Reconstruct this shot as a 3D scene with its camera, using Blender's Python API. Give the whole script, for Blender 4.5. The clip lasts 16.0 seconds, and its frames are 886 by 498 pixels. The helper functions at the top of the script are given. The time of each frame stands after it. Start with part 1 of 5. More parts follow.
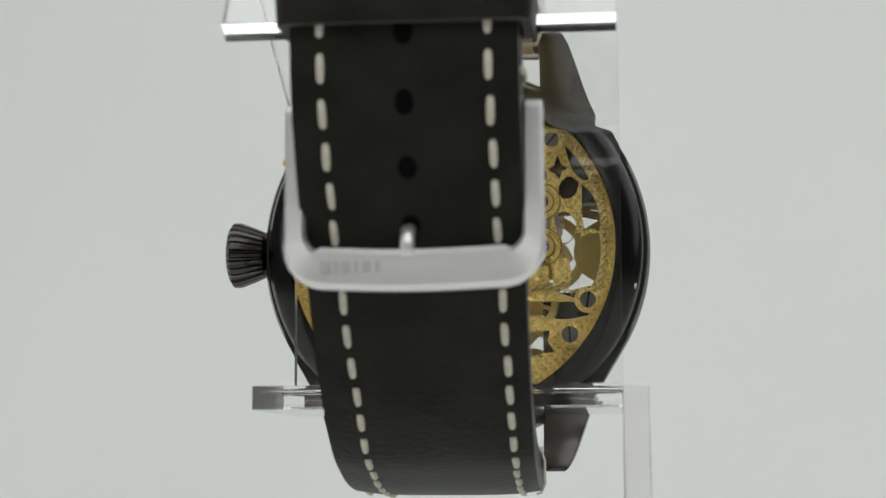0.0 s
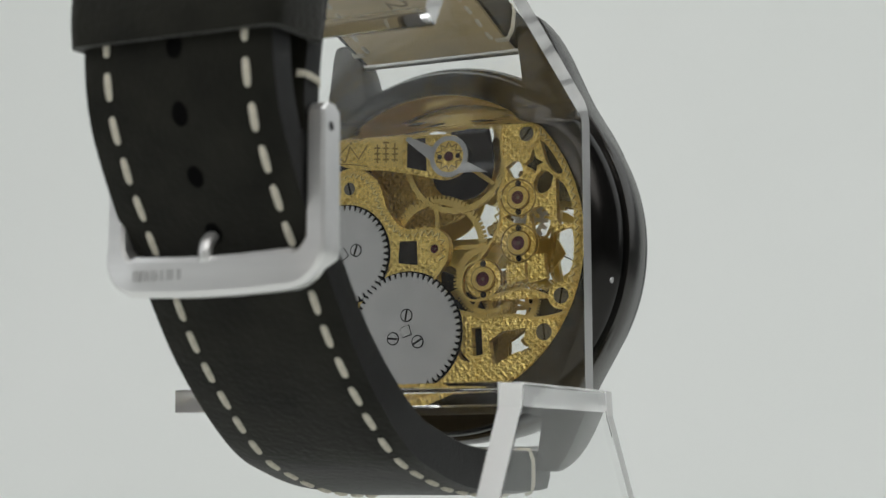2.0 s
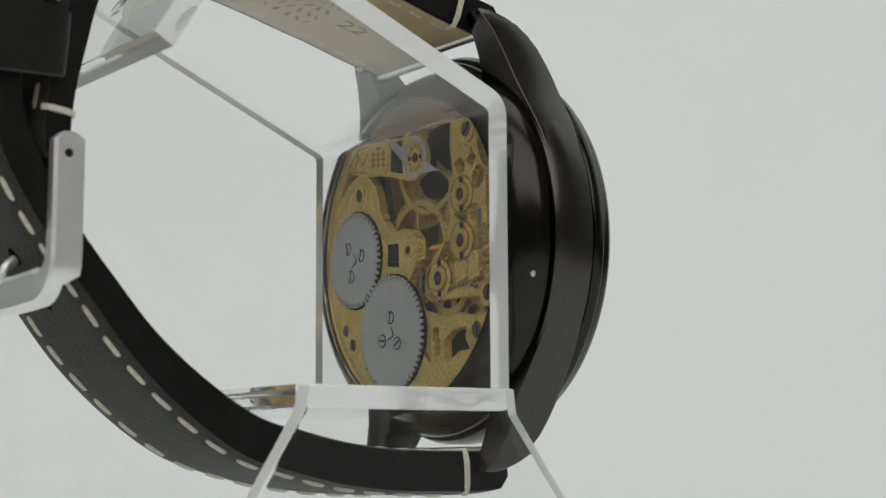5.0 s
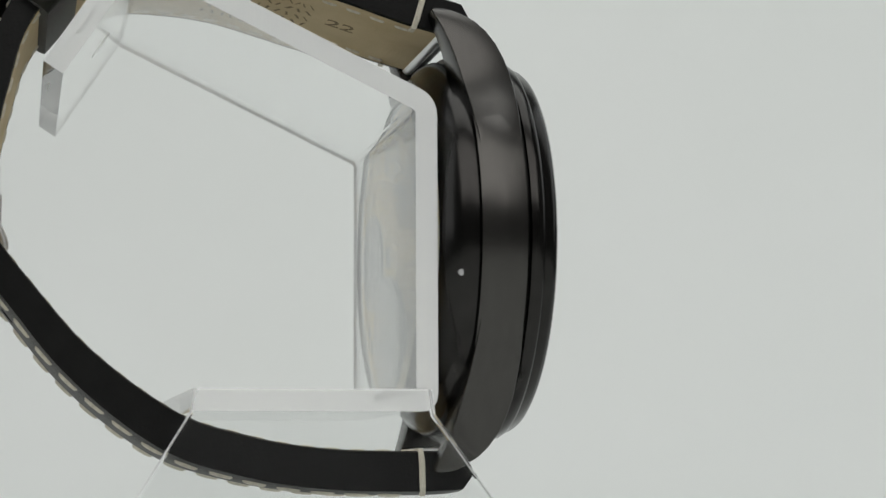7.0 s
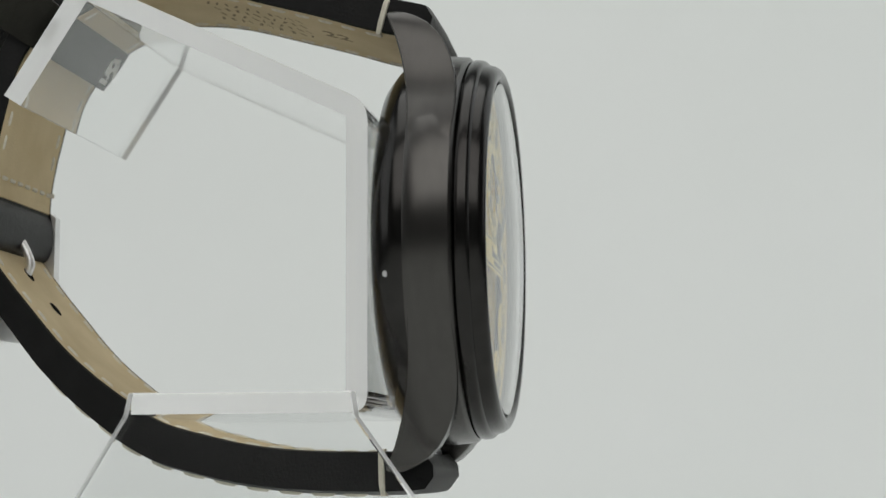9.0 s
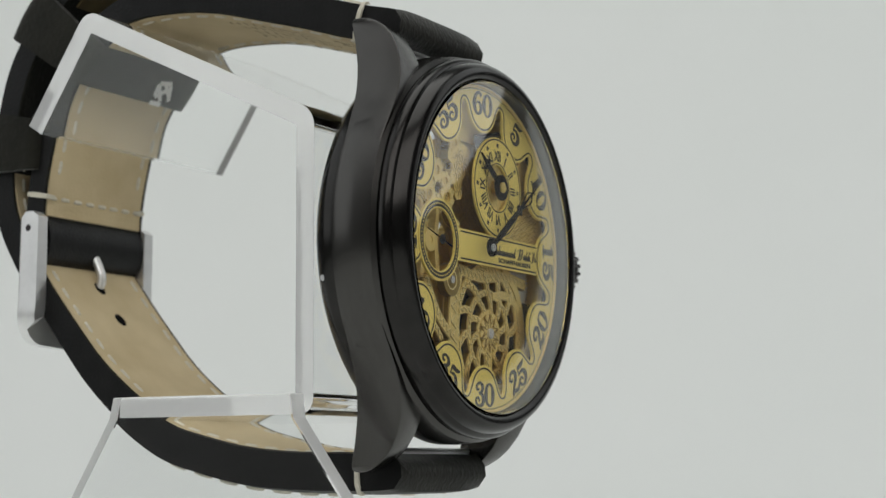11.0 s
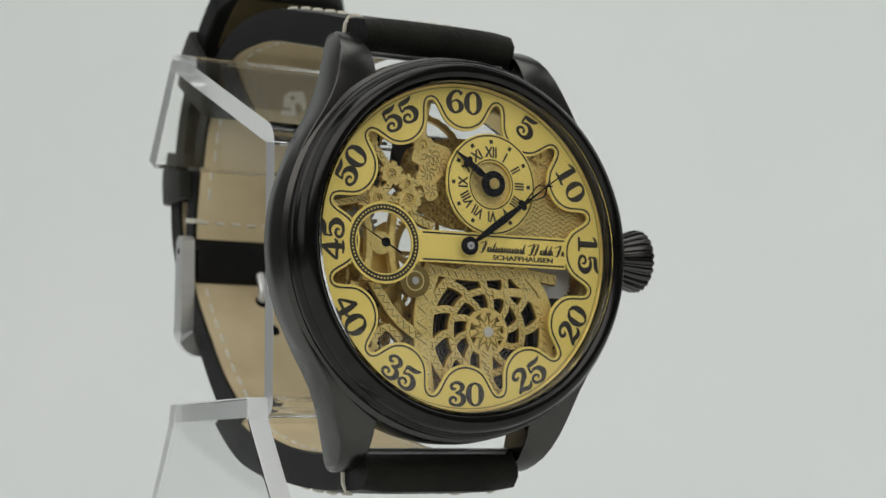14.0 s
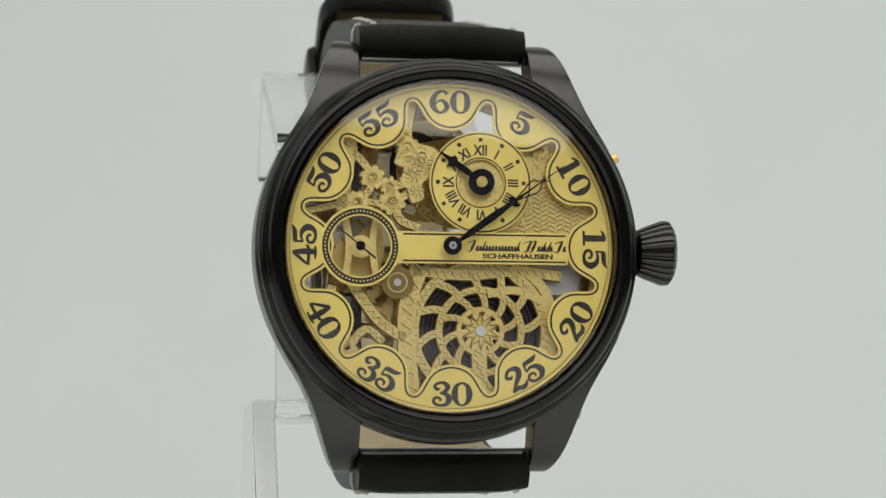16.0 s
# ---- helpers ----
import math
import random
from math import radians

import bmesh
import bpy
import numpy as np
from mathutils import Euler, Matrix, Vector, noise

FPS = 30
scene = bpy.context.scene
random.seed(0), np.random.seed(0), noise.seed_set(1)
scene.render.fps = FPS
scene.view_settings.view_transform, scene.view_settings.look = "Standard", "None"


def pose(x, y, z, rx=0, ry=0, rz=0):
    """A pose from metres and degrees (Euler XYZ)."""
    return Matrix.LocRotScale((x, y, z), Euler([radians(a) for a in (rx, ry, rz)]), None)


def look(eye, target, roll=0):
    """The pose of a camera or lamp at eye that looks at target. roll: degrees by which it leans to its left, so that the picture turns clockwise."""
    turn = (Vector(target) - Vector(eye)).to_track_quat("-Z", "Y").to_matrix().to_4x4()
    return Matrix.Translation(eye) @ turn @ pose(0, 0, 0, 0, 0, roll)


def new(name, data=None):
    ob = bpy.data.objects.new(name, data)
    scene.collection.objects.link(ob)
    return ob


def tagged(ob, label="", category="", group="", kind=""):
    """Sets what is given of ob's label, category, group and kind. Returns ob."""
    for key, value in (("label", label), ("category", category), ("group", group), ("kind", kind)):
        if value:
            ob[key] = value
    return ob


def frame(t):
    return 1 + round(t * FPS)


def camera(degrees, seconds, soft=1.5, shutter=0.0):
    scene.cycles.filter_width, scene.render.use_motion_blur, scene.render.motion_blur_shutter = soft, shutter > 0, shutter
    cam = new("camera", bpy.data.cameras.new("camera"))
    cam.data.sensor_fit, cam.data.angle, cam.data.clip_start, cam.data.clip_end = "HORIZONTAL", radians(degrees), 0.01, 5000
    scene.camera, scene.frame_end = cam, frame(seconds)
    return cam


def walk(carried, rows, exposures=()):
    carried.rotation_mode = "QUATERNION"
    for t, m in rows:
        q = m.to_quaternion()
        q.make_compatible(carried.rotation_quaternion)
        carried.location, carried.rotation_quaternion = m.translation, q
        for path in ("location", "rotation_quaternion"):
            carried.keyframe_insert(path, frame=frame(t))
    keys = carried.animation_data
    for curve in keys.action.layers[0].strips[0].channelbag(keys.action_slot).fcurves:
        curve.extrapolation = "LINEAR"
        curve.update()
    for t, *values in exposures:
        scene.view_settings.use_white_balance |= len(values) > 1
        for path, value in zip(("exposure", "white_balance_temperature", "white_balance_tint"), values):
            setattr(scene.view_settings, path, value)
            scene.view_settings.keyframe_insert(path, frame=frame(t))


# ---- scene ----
from mathutils.geometry import tessellate_polygon

cam = camera(27.0, 16.0, soft=1.4)
cam.data.dof.use_dof, cam.data.dof.focus_distance, cam.data.dof.aperture_fstop = True, 0.228, 38.0
CAM = pose(0.0, -0.23616, 0.033408, 96.82, 0.27, 0.274)
walk(cam, [(0.0, CAM), (16.0, CAM)])
scene.cycles.max_bounces, scene.cycles.transmission_bounces, scene.cycles.glossy_bounces = 24, 24, 8

# ---- light: a white cloth sweep in a box of unseen dark panels, added soft lamps above, in front and at both sides ----
world = bpy.data.worlds.new("dim_surround")
scene.world = world
world.use_nodes = True
world.node_tree.nodes["Background"].inputs[0].default_value = (0.9, 0.95, 1.0, 1)
world.node_tree.nodes["Background"].inputs[1].default_value = 0.02


def area_lamp(name, eye, target, sx, sy, power, colour=(1, 1, 1)):
    d = bpy.data.lights.new(name, "AREA")
    d.shape, d.size, d.size_y, d.energy, d.color = "RECTANGLE", sx, sy, power, colour
    ob = new(name, d)
    ob.matrix_world = look(eye, target)
    return ob


area_lamp("lamp_top", (0.0, 0.02, 0.66), (0.0, 0.04, 0.0), 0.55, 0.45, 1.36, (0.98, 1.0, 0.98))
area_lamp("lamp_left", (-0.48, 0.04, 0.36), (0.0, 0.30, 0.16), 0.56, 0.56, 0.80, (0.95, 0.99, 1.0))
area_lamp("lamp_right", (0.48, 0.24, 0.36), (0.0, 0.36, 0.14), 0.48, 0.56, 0.72, (0.95, 0.99, 1.0))
# unseen fill above the camera, added to brighten the dial
area_lamp("lamp_front", (0.0, -0.55, 0.56), (0.0, 0.0, 0.07), 1.0, 0.52, 2.75, (1.0, 0.99, 0.96))

# ---- materials ----
MM = 0.00096


def mat(name, colour, rough=0.5, metal=0.0, **more):
    m = bpy.data.materials.new(name)
    m.use_nodes = True
    b = m.node_tree.nodes["Principled BSDF"]
    b.inputs["Base Color"].default_value = (*colour, 1)
    b.inputs["Roughness"].default_value = rough
    b.inputs["Metallic"].default_value = metal
    for k, v in more.items():
        b.inputs[k.replace("_", " ")].default_value = v
    return m


def grain(m, scale, amount, low, high, bump=0.0, bump_scale=None, detail=6.0, kind="noise", stretch=(1, 1, 1)):
    """Vary the colour from low to high by a noise of that scale, and add a fine relief."""
    t = m.node_tree
    n, l = t.nodes, t.links
    b = n["Principled BSDF"]
    co = n.new("ShaderNodeTexCoord")
    mp = n.new("ShaderNodeMapping")
    mp.inputs["Scale"].default_value = stretch
    l.new(co.outputs["Object"], mp.inputs[0])
    a = n.new("ShaderNodeTexNoise")
    a.inputs["Scale"].default_value, a.inputs["Detail"].default_value = scale, detail
    l.new(mp.outputs[0], a.inputs["Vector"])
    r = n.new("ShaderNodeValToRGB")
    r.color_ramp.elements[0].position, r.color_ramp.elements[1].position = 0.5 - amount, 0.5 + amount
    r.color_ramp.elements[0].color, r.color_ramp.elements[1].color = (*low, 1), (*high, 1)
    l.new(a.outputs["Fac"], r.inputs[0])
    l.new(r.outputs[0], b.inputs["Base Color"])
    if bump:
        if kind == "noise":
            q = n.new("ShaderNodeTexNoise")
            q.inputs["Scale"].default_value, q.inputs["Detail"].default_value = bump_scale or scale * 4, 5
            out = q.outputs["Fac"]
        elif kind == "zigzag":
            # cut diamond facets, broken up by a fine cell pattern
            sep = n.new("ShaderNodeSeparateXYZ")
            l.new(mp.outputs[0], sep.inputs[0])

            def calc(op, a, b_value):
                m2 = n.new("ShaderNodeMath")
                m2.operation = op
                l.new(a, m2.inputs[0])
                if b_value is not None:
                    if hasattr(b_value, "is_linked"):
                        l.new(b_value, m2.inputs[1])
                    else:
                        m2.inputs[1].default_value = b_value
                return m2.outputs[0]
            wob = n.new("ShaderNodeTexNoise")
            wob.inputs["Scale"].default_value, wob.inputs["Detail"].default_value = 230, 2
            l.new(mp.outputs[0], wob.inputs["Vector"])
            drift = calc("MULTIPLY", wob.outputs["Fac"], 0.0032)
            up = calc("ADD", sep.outputs[2], drift)
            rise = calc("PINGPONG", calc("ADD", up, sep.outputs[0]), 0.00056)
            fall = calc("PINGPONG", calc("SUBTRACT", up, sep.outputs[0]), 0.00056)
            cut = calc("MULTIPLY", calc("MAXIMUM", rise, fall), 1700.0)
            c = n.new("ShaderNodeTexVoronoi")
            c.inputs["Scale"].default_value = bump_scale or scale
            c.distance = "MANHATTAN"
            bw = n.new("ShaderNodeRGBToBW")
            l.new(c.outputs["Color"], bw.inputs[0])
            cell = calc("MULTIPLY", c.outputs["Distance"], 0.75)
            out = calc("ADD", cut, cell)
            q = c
            # relief height and random cells drive the colour: facet shading painted in
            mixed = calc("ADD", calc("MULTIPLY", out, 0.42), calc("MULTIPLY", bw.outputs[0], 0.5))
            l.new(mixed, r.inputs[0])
        else:
            q = n.new("ShaderNodeTexWave")
            q.wave_type, q.bands_direction = "BANDS", "DIAGONAL"
            q.inputs["Scale"].default_value, q.inputs["Distortion"].default_value = bump_scale or scale, 14
            q.inputs["Detail"].default_value = 2
            out = q.outputs["Fac"]
        l.new(mp.outputs[0], q.inputs["Vector"])
        p = n.new("ShaderNodeBump")
        p.inputs["Strength"].default_value, p.inputs["Distance"].default_value = bump, 0.0004
        l.new(out, p.inputs["Height"])
        l.new(p.outputs[0], b.inputs["Normal"])
    return m


BLACK_STEEL = grain(mat("black_steel", (0.07, 0.067, 0.063), 0.26, 1.0), 900, 0.3, (0.072, 0.0695, 0.066), (0.084, 0.081, 0.077), 0.015, 6000, stretch=(1, 1, 0.2))
POLISHED_BLACK = grain(mat("polished_black", (0.04, 0.04, 0.04), 0.2, 1.0), 300, 0.3, (0.030, 0.029, 0.0278), (0.042, 0.0405, 0.039), 0.02, 4000)
LEATHER = grain(mat("black_leather", (0.02, 0.02, 0.018), 0.66, 0.0, Specular_IOR_Level=0.12, Sheen_Weight=0.2, Sheen_Roughness=0.4), 160, 0.25, (0.0065, 0.0064, 0.0046), (0.019, 0.0186, 0.0138), 0.35, 1500)
LEATHER_EDGE = grain(mat("leather_edge", (0.012, 0.012, 0.012), 0.4, 0.0, Specular_IOR_Level=0.2), 300, 0.3, (0.003, 0.003, 0.003), (0.008, 0.008, 0.0078), 0.2, 2500)
LINING = grain(mat("beige_lining", (0.40, 0.31, 0.17), 0.85, 0.0), 140, 0.3, (0.47, 0.37, 0.21), (0.62, 0.51, 0.32), 0.3, 2500)
WORN_LINING = grain(mat("worn_lining", (0.13, 0.09, 0.035), 0.8), 160, 0.3, (0.08, 0.055, 0.02), (0.17, 0.125, 0.05), 0.3, 2000)
THREAD = grain(mat("cream_thread", (0.62, 0.58, 0.48), 0.8), 1500, 0.3, (0.5, 0.47, 0.38), (0.70, 0.66, 0.56), 0.4, 5000)
STEEL = grain(mat("brushed_steel", (0.62, 0.61, 0.60), 0.40, 0.9), 500, 0.3, (0.76, 0.755, 0.75), (0.88, 0.875, 0.87), 0.06, 7000, stretch=(0.1, 1, 1))
GREY_STEEL = grain(mat("ground_steel", (0.5, 0.5, 0.5), 0.48, 0.75), 400, 0.3, (0.50, 0.50, 0.505), (0.60, 0.60, 0.605), 0.05, 6000)
# dark steel of springs and drum; also the sheets that stand for shade
DARK_STEEL = grain(mat("dark_steel_and_shade", (0.07, 0.065, 0.06), 0.35, 1.0), 500, 0.3, (0.03, 0.026, 0.027), (0.065, 0.058, 0.058), 0.05, 5000)
DIAL_GOLD = grain(mat("dial_gold", (0.72, 0.55, 0.16), 0.45, 0.3), 260, 0.3, (0.84, 0.655, 0.165), (0.92, 0.735, 0.21), 0.05, 9000)
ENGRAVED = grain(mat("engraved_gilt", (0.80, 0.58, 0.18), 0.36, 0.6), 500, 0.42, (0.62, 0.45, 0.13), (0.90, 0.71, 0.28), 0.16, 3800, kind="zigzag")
GILT = grain(mat("plain_gilt", (0.80, 0.60, 0.22), 0.36, 0.9), 400, 0.3, (0.78, 0.57, 0.17), (0.92, 0.71, 0.28), 0.08, 5000)
# dark and bright gilt: shade and glint of engraved cuts as colour
CUT_SHADE = mat("cut_shade_gilt", (0.40, 0.28, 0.09), 0.4, 0.8)
BRIGHT_GILT = mat("bright_glint_gilt", (0.98, 0.84, 0.42), 0.3, 0.8)
# rear gilt: wider range, its reflected light and shade put into the colour
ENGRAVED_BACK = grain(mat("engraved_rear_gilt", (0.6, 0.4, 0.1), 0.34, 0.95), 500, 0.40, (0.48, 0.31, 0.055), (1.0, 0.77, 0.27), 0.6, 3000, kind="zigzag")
DARK_GILT = grain(mat("shaded_gilt", (0.42, 0.30, 0.10), 0.35, 1.0), 400, 0.3, (0.34, 0.24, 0.08), (0.48, 0.35, 0.13), 0.2, 1500)
SCREW_STEEL = grain(mat("screw_steel", (0.3, 0.3, 0.3), 0.35, 1.0), 400, 0.3, (0.15, 0.14, 0.12), (0.21, 0.195, 0.17), 0.05, 6000)
STEEL_MARK = mat("worn_engraving", (0.60, 0.595, 0.59), 0.5, 1.0)
SPRING = mat("spring_steel", (0.12, 0.105, 0.105), 0.3, 1.0)
# darker gilt: shade painted along edges and in engraved lines
EDGE_SHADE = grain(mat("gilt_edge_shade", (0.16, 0.10, 0.03), 0.45, 0.8), 500, 0.3, (0.24, 0.155, 0.04), (0.40, 0.27, 0.08), 0.1, 3000)
INK = mat("dial_ink", (0.022, 0.017, 0.013), 0.5)
BLUED = mat("blued_steel_hand", (0.03, 0.03, 0.04), 0.25, 0.9)
JEWEL = mat("ruby_jewel", (0.075, 0.02, 0.03), 0.08, 0.0)
LINING_INK = mat("lining_ink", (0.20, 0.15, 0.08), 0.8)
FROST = mat("pale_print", (0.93, 0.94, 0.92), 0.5)
# near black, stands for the shade inside holes, slots and gaps
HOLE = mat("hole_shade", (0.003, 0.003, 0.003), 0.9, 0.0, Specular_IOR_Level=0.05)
SAWN = grain(mat("cut_acrylic_edge", (0.985, 0.992, 0.99), 0.10, 0.0, Transmission_Weight=0.6, IOR=1.49), 300, 0.3, (0.98, 0.985, 0.98), (1.0, 1.0, 1.0), 0.3, 260, stretch=(1, 1, 0.12))
FROSTED = grain(mat("frosted_acrylic_edge", (0.95, 0.96, 0.955), 0.35, 0.0, Transmission_Weight=0.35, IOR=1.45), 300, 0.3, (0.95, 0.96, 0.955), (1.0, 1.0, 1.0), 0.2, 900, stretch=(1, 1, 0.15))
ACRYLIC = mat("clear_acrylic", (0.985, 0.992, 0.99), 0.015, 0.0, Transmission_Weight=1.0, IOR=1.49)
CRYSTAL = mat("crystal_glass", (0.98, 0.985, 0.98), 0.0, 0.0, Transmission_Weight=1.0, IOR=1.45)
DARK_PANEL = grain(mat("dark_panel_grey", (0.1, 0.1, 0.1), 0.9), 6, 0.35, (0.13, 0.13, 0.13), (0.17, 0.17, 0.17), 0.05, 400)
SWEEP_CLOTH = grain(mat("white_sweep_cloth", (0.82, 0.84, 0.82), 0.9), 6, 0.35, (0.80, 0.82, 0.80), (0.84, 0.855, 0.84), 0.05, 400)

# ---- mesh helpers: millimetres, x to 3 o'clock, y to the case back, z to 12 o'clock, from the dial's centre ----
OFF = Vector((-0.8, 0.0, 63.9))


def mesh(name, verts, faces, m, parent=None, label="", smooth=False, off=OFF, auto=None):
    me = bpy.data.meshes.new(name)
    me.from_pydata([(Vector(v) + off) * MM for v in verts], [], faces)
    b = bmesh.new()
    b.from_mesh(me)
    bmesh.ops.recalc_face_normals(b, faces=b.faces)
    if auto is not None:
        for e in b.edges:
            if len(e.link_faces) == 2 and e.calc_face_angle(0) > radians(auto):
                e.smooth = False
    b.to_mesh(me)
    b.free()
    for p in me.polygons:
        p.use_smooth = smooth or auto is not None
    me.materials.append(m)
    ob = new(name, me)
    if parent is not None:
        ob.parent = parent
    if label:
        tagged(ob, label)
    return ob


def circle(x, z, r, n=48, a0=0.0):
    return [(x + r * math.cos(a0 + 2 * math.pi * i / n), z + r * math.sin(a0 + 2 * math.pi * i / n)) for i in range(n)]


def geo_plate(outline, y0, y1):
    n = len(outline)
    v = [(x, y0, z) for x, z in outline] + [(x, y1, z) for x, z in outline]
    f = [tuple(range(n)), tuple(range(n, 2 * n))] + [(i, (i + 1) % n, n + (i + 1) % n, n + i) for i in range(n)]
    return v, f


def geo_ring(outer, inner, y0, y1):
    n = len(outer)
    v = [(x, y, z) for y in (y0, y1) for lst in (outer, inner) for x, z in lst]
    f = []
    for i in range(n):
        j = (i + 1) % n
        f += [(i, j, n + j, n + i), (2 * n + i, 2 * n + j, 3 * n + j, 3 * n + i), (i, j, 2 * n + j, 2 * n + i), (n + i, n + j, 3 * n + j, 3 * n + i)]
    return v, f


def geo_ribbon(path, width, y0, y1, closed=False):
    n = len(path)
    left, right = [], []
    for i in range(n):
        a = Vector(path[(i - 1) % n] if closed else path[max(i - 1, 0)])
        b = Vector(path[(i + 1) % n] if closed else path[min(i + 1, n - 1)])
        d = (b - a).normalized()
        w = (width[i] if isinstance(width, (list, tuple)) else width) / 2
        p = Vector(path[i])
        left.append((p.x - d.y * w, p.y + d.x * w))
        right.append((p.x + d.y * w, p.y - d.x * w))
    if closed:
        return geo_ring(left, right, y0, y1)
    return geo_plate(left + right[::-1], y0, y1)


def join(*geos):
    v, f = [], []
    for a, b in geos:
        k = len(v)
        v += a
        f += [tuple(i + k for i in q) for q in b]
    return v, f


def geo_lathe(profile, n=96, closed=True):
    """Revolve (radius, y) pairs about the case's axis."""
    v, f, k = [], [], len(profile)
    for i in range(n):
        a = 2 * math.pi * i / n
        v += [(r * math.cos(a), y, r * math.sin(a)) for r, y in profile]
    for i in range(n):
        j = (i + 1) % n
        for s in range(k if closed else k - 1):
            q = (s + 1) % k
            f.append((i * k + s, i * k + q, j * k + q, j * k + s))
    return v, f


def gear_outline(x, z, r, teeth, depth, a0=0.0):
    out = []
    for i in range(teeth):
        for fr, rr in ((0.0, r - depth), (0.28, r - depth), (0.42, r), (0.86, r)):
            a = a0 + 2 * math.pi * (i + fr) / teeth
            out.append((x + rr * math.cos(a), z + rr * math.sin(a)))
    return out


def curve_points(knots, step):
    """Catmull-Rom through the knots, resampled at even steps."""
    p = [Vector(k) for k in knots]
    p = [2 * p[0] - p[1]] + p + [2 * p[-1] - p[-2]]
    fine = []
    for i in range(1, len(p) - 2):
        for s in range(24):
            u = s / 24
            a, b, c, d = p[i - 1:i + 3]
            fine.append(0.5 * (2 * b + (c - a) * u + (2 * a - 5 * b + 4 * c - d) * u * u + (3 * b - a - 3 * c + d) * u ** 3))
    fine.append(p[-2])
    length = [0.0]
    for a, b in zip(fine, fine[1:]):
        length.append(length[-1] + (b - a).length)
    n = max(2, round(length[-1] / step))
    out, k = [], 0
    for i in range(n + 1):
        s = length[-1] * i / n
        while k < len(fine) - 2 and length[k + 1] < s:
            k += 1
        g = (s - length[k]) / max(length[k + 1] - length[k], 1e-9)
        out.append(fine[k].lerp(fine[k + 1], g))
    return out, length[-1]


def spline(*knots):
    return [tuple(p) for p in curve_points(knots, 0.5)[0]]


def text_mesh(name, s, size, matrix, m, parent, label="", bold=0.0, depth=0.04, squeeze=1.0):
    cu = bpy.data.curves.new(name, "FONT")
    cu.body, cu.size, cu.align_x, cu.align_y = s, size, "CENTER", "CENTER"
    cu.offset, cu.extrude = bold, depth
    ob = bpy.data.objects.new(name, cu)
    scene.collection.objects.link(ob)
    me = bpy.data.meshes.new_from_object(ob.evaluated_get(bpy.context.evaluated_depsgraph_get()))
    bpy.data.objects.remove(ob)
    bpy.data.curves.remove(cu)
    me.transform(Matrix.Scale(MM, 4) @ Matrix.Translation(OFF) @ matrix @ Matrix.Diagonal((squeeze, 1, 1, 1)))
    me.materials.clear()
    me.materials.append(m)
    me.name = name
    out = new(name, me)
    out.parent = parent
    if label:
        tagged(out, label)
    return out


# ---- floor and back in one white sweep, unseen dark panels at the sides, top and front ----
def tent():
    path = [(-0.75, 0.0), (0.28, 0.0)] + [(0.28 + 0.25 * math.sin(a), 0.25 - 0.25 * math.cos(a)) for a in [math.pi / 2 * i / 16 for i in range(1, 17)]] + [(0.53, 0.75)]
    v = [(x, y, z) for y, z in path for x in (-0.55, 0.55)]
    n = len(path)
    f = [(2 * i, 2 * i + 1, 2 * i + 3, 2 * i + 2) for i in range(n - 1)]
    tagged(mesh("backdrop", [(a / MM, b / MM, c / MM) for a, b, c in v], f, SWEEP_CLOTH, smooth=True, off=Vector((0, 0, 0))), "seamless white cloth sweep behind the watch", "backdrop", kind="structure")

    # added panels out of view, dark so that the steel reflects little light
    def wall(name, pts, cloth=DARK_PANEL):
        tagged(mesh(name, [(a / MM, b / MM, c / MM) for a, b, c in pts], [(0, 1, 2, 3), (4, 5, 6, 7), (0, 1, 5, 4), (1, 2, 6, 5), (2, 3, 7, 6), (3, 0, 4, 7)], cloth, off=Vector((0, 0, 0))), "unseen dark panel added to shape the light", "wall", kind="structure")
    for name, s in (("dark_panel_left", -1), ("dark_panel_right", 1)):
        wall(name, [(s * 0.553, -0.75, -0.01), (s * 0.553, 0.56, -0.01), (s * 0.553, 0.56, 0.75), (s * 0.553, -0.75, 0.75), (s * 0.563, -0.75, -0.01), (s * 0.563, 0.56, -0.01), (s * 0.563, 0.56, 0.75), (s * 0.563, -0.75, 0.75)])
    wall("dark_panel_top", [(-0.57, -0.76, 0.753), (0.57, -0.76, 0.753), (0.57, 0.57, 0.753), (-0.57, 0.57, 0.753), (-0.57, -0.76, 0.763), (0.57, -0.76, 0.763), (0.57, 0.57, 0.763), (-0.57, 0.57, 0.763)], DARK_PANEL)
    wall("dark_panel_front", [(-0.55, -0.753, -0.01), (0.55, -0.753, -0.01), (0.55, -0.753, 0.75), (-0.55, -0.753, 0.75), (-0.55, -0.763, -0.01), (0.55, -0.763, -0.01), (0.55, -0.763, 0.75), (-0.55, -0.763, 0.75)], DARK_PANEL)


tent()


# ---- the acrylic stand ----
def extrude_x(profile, x0, x1):
    """A prism along x over a (y, z) outline."""
    n = len(profile)
    v = [(x, y, z) for x in (x0, x1) for y, z in profile]
    f = [tuple(range(n)), tuple(range(n, 2 * n))] + [(i, (i + 1) % n, n + (i + 1) % n, n + i) for i in range(n)]
    return v, f


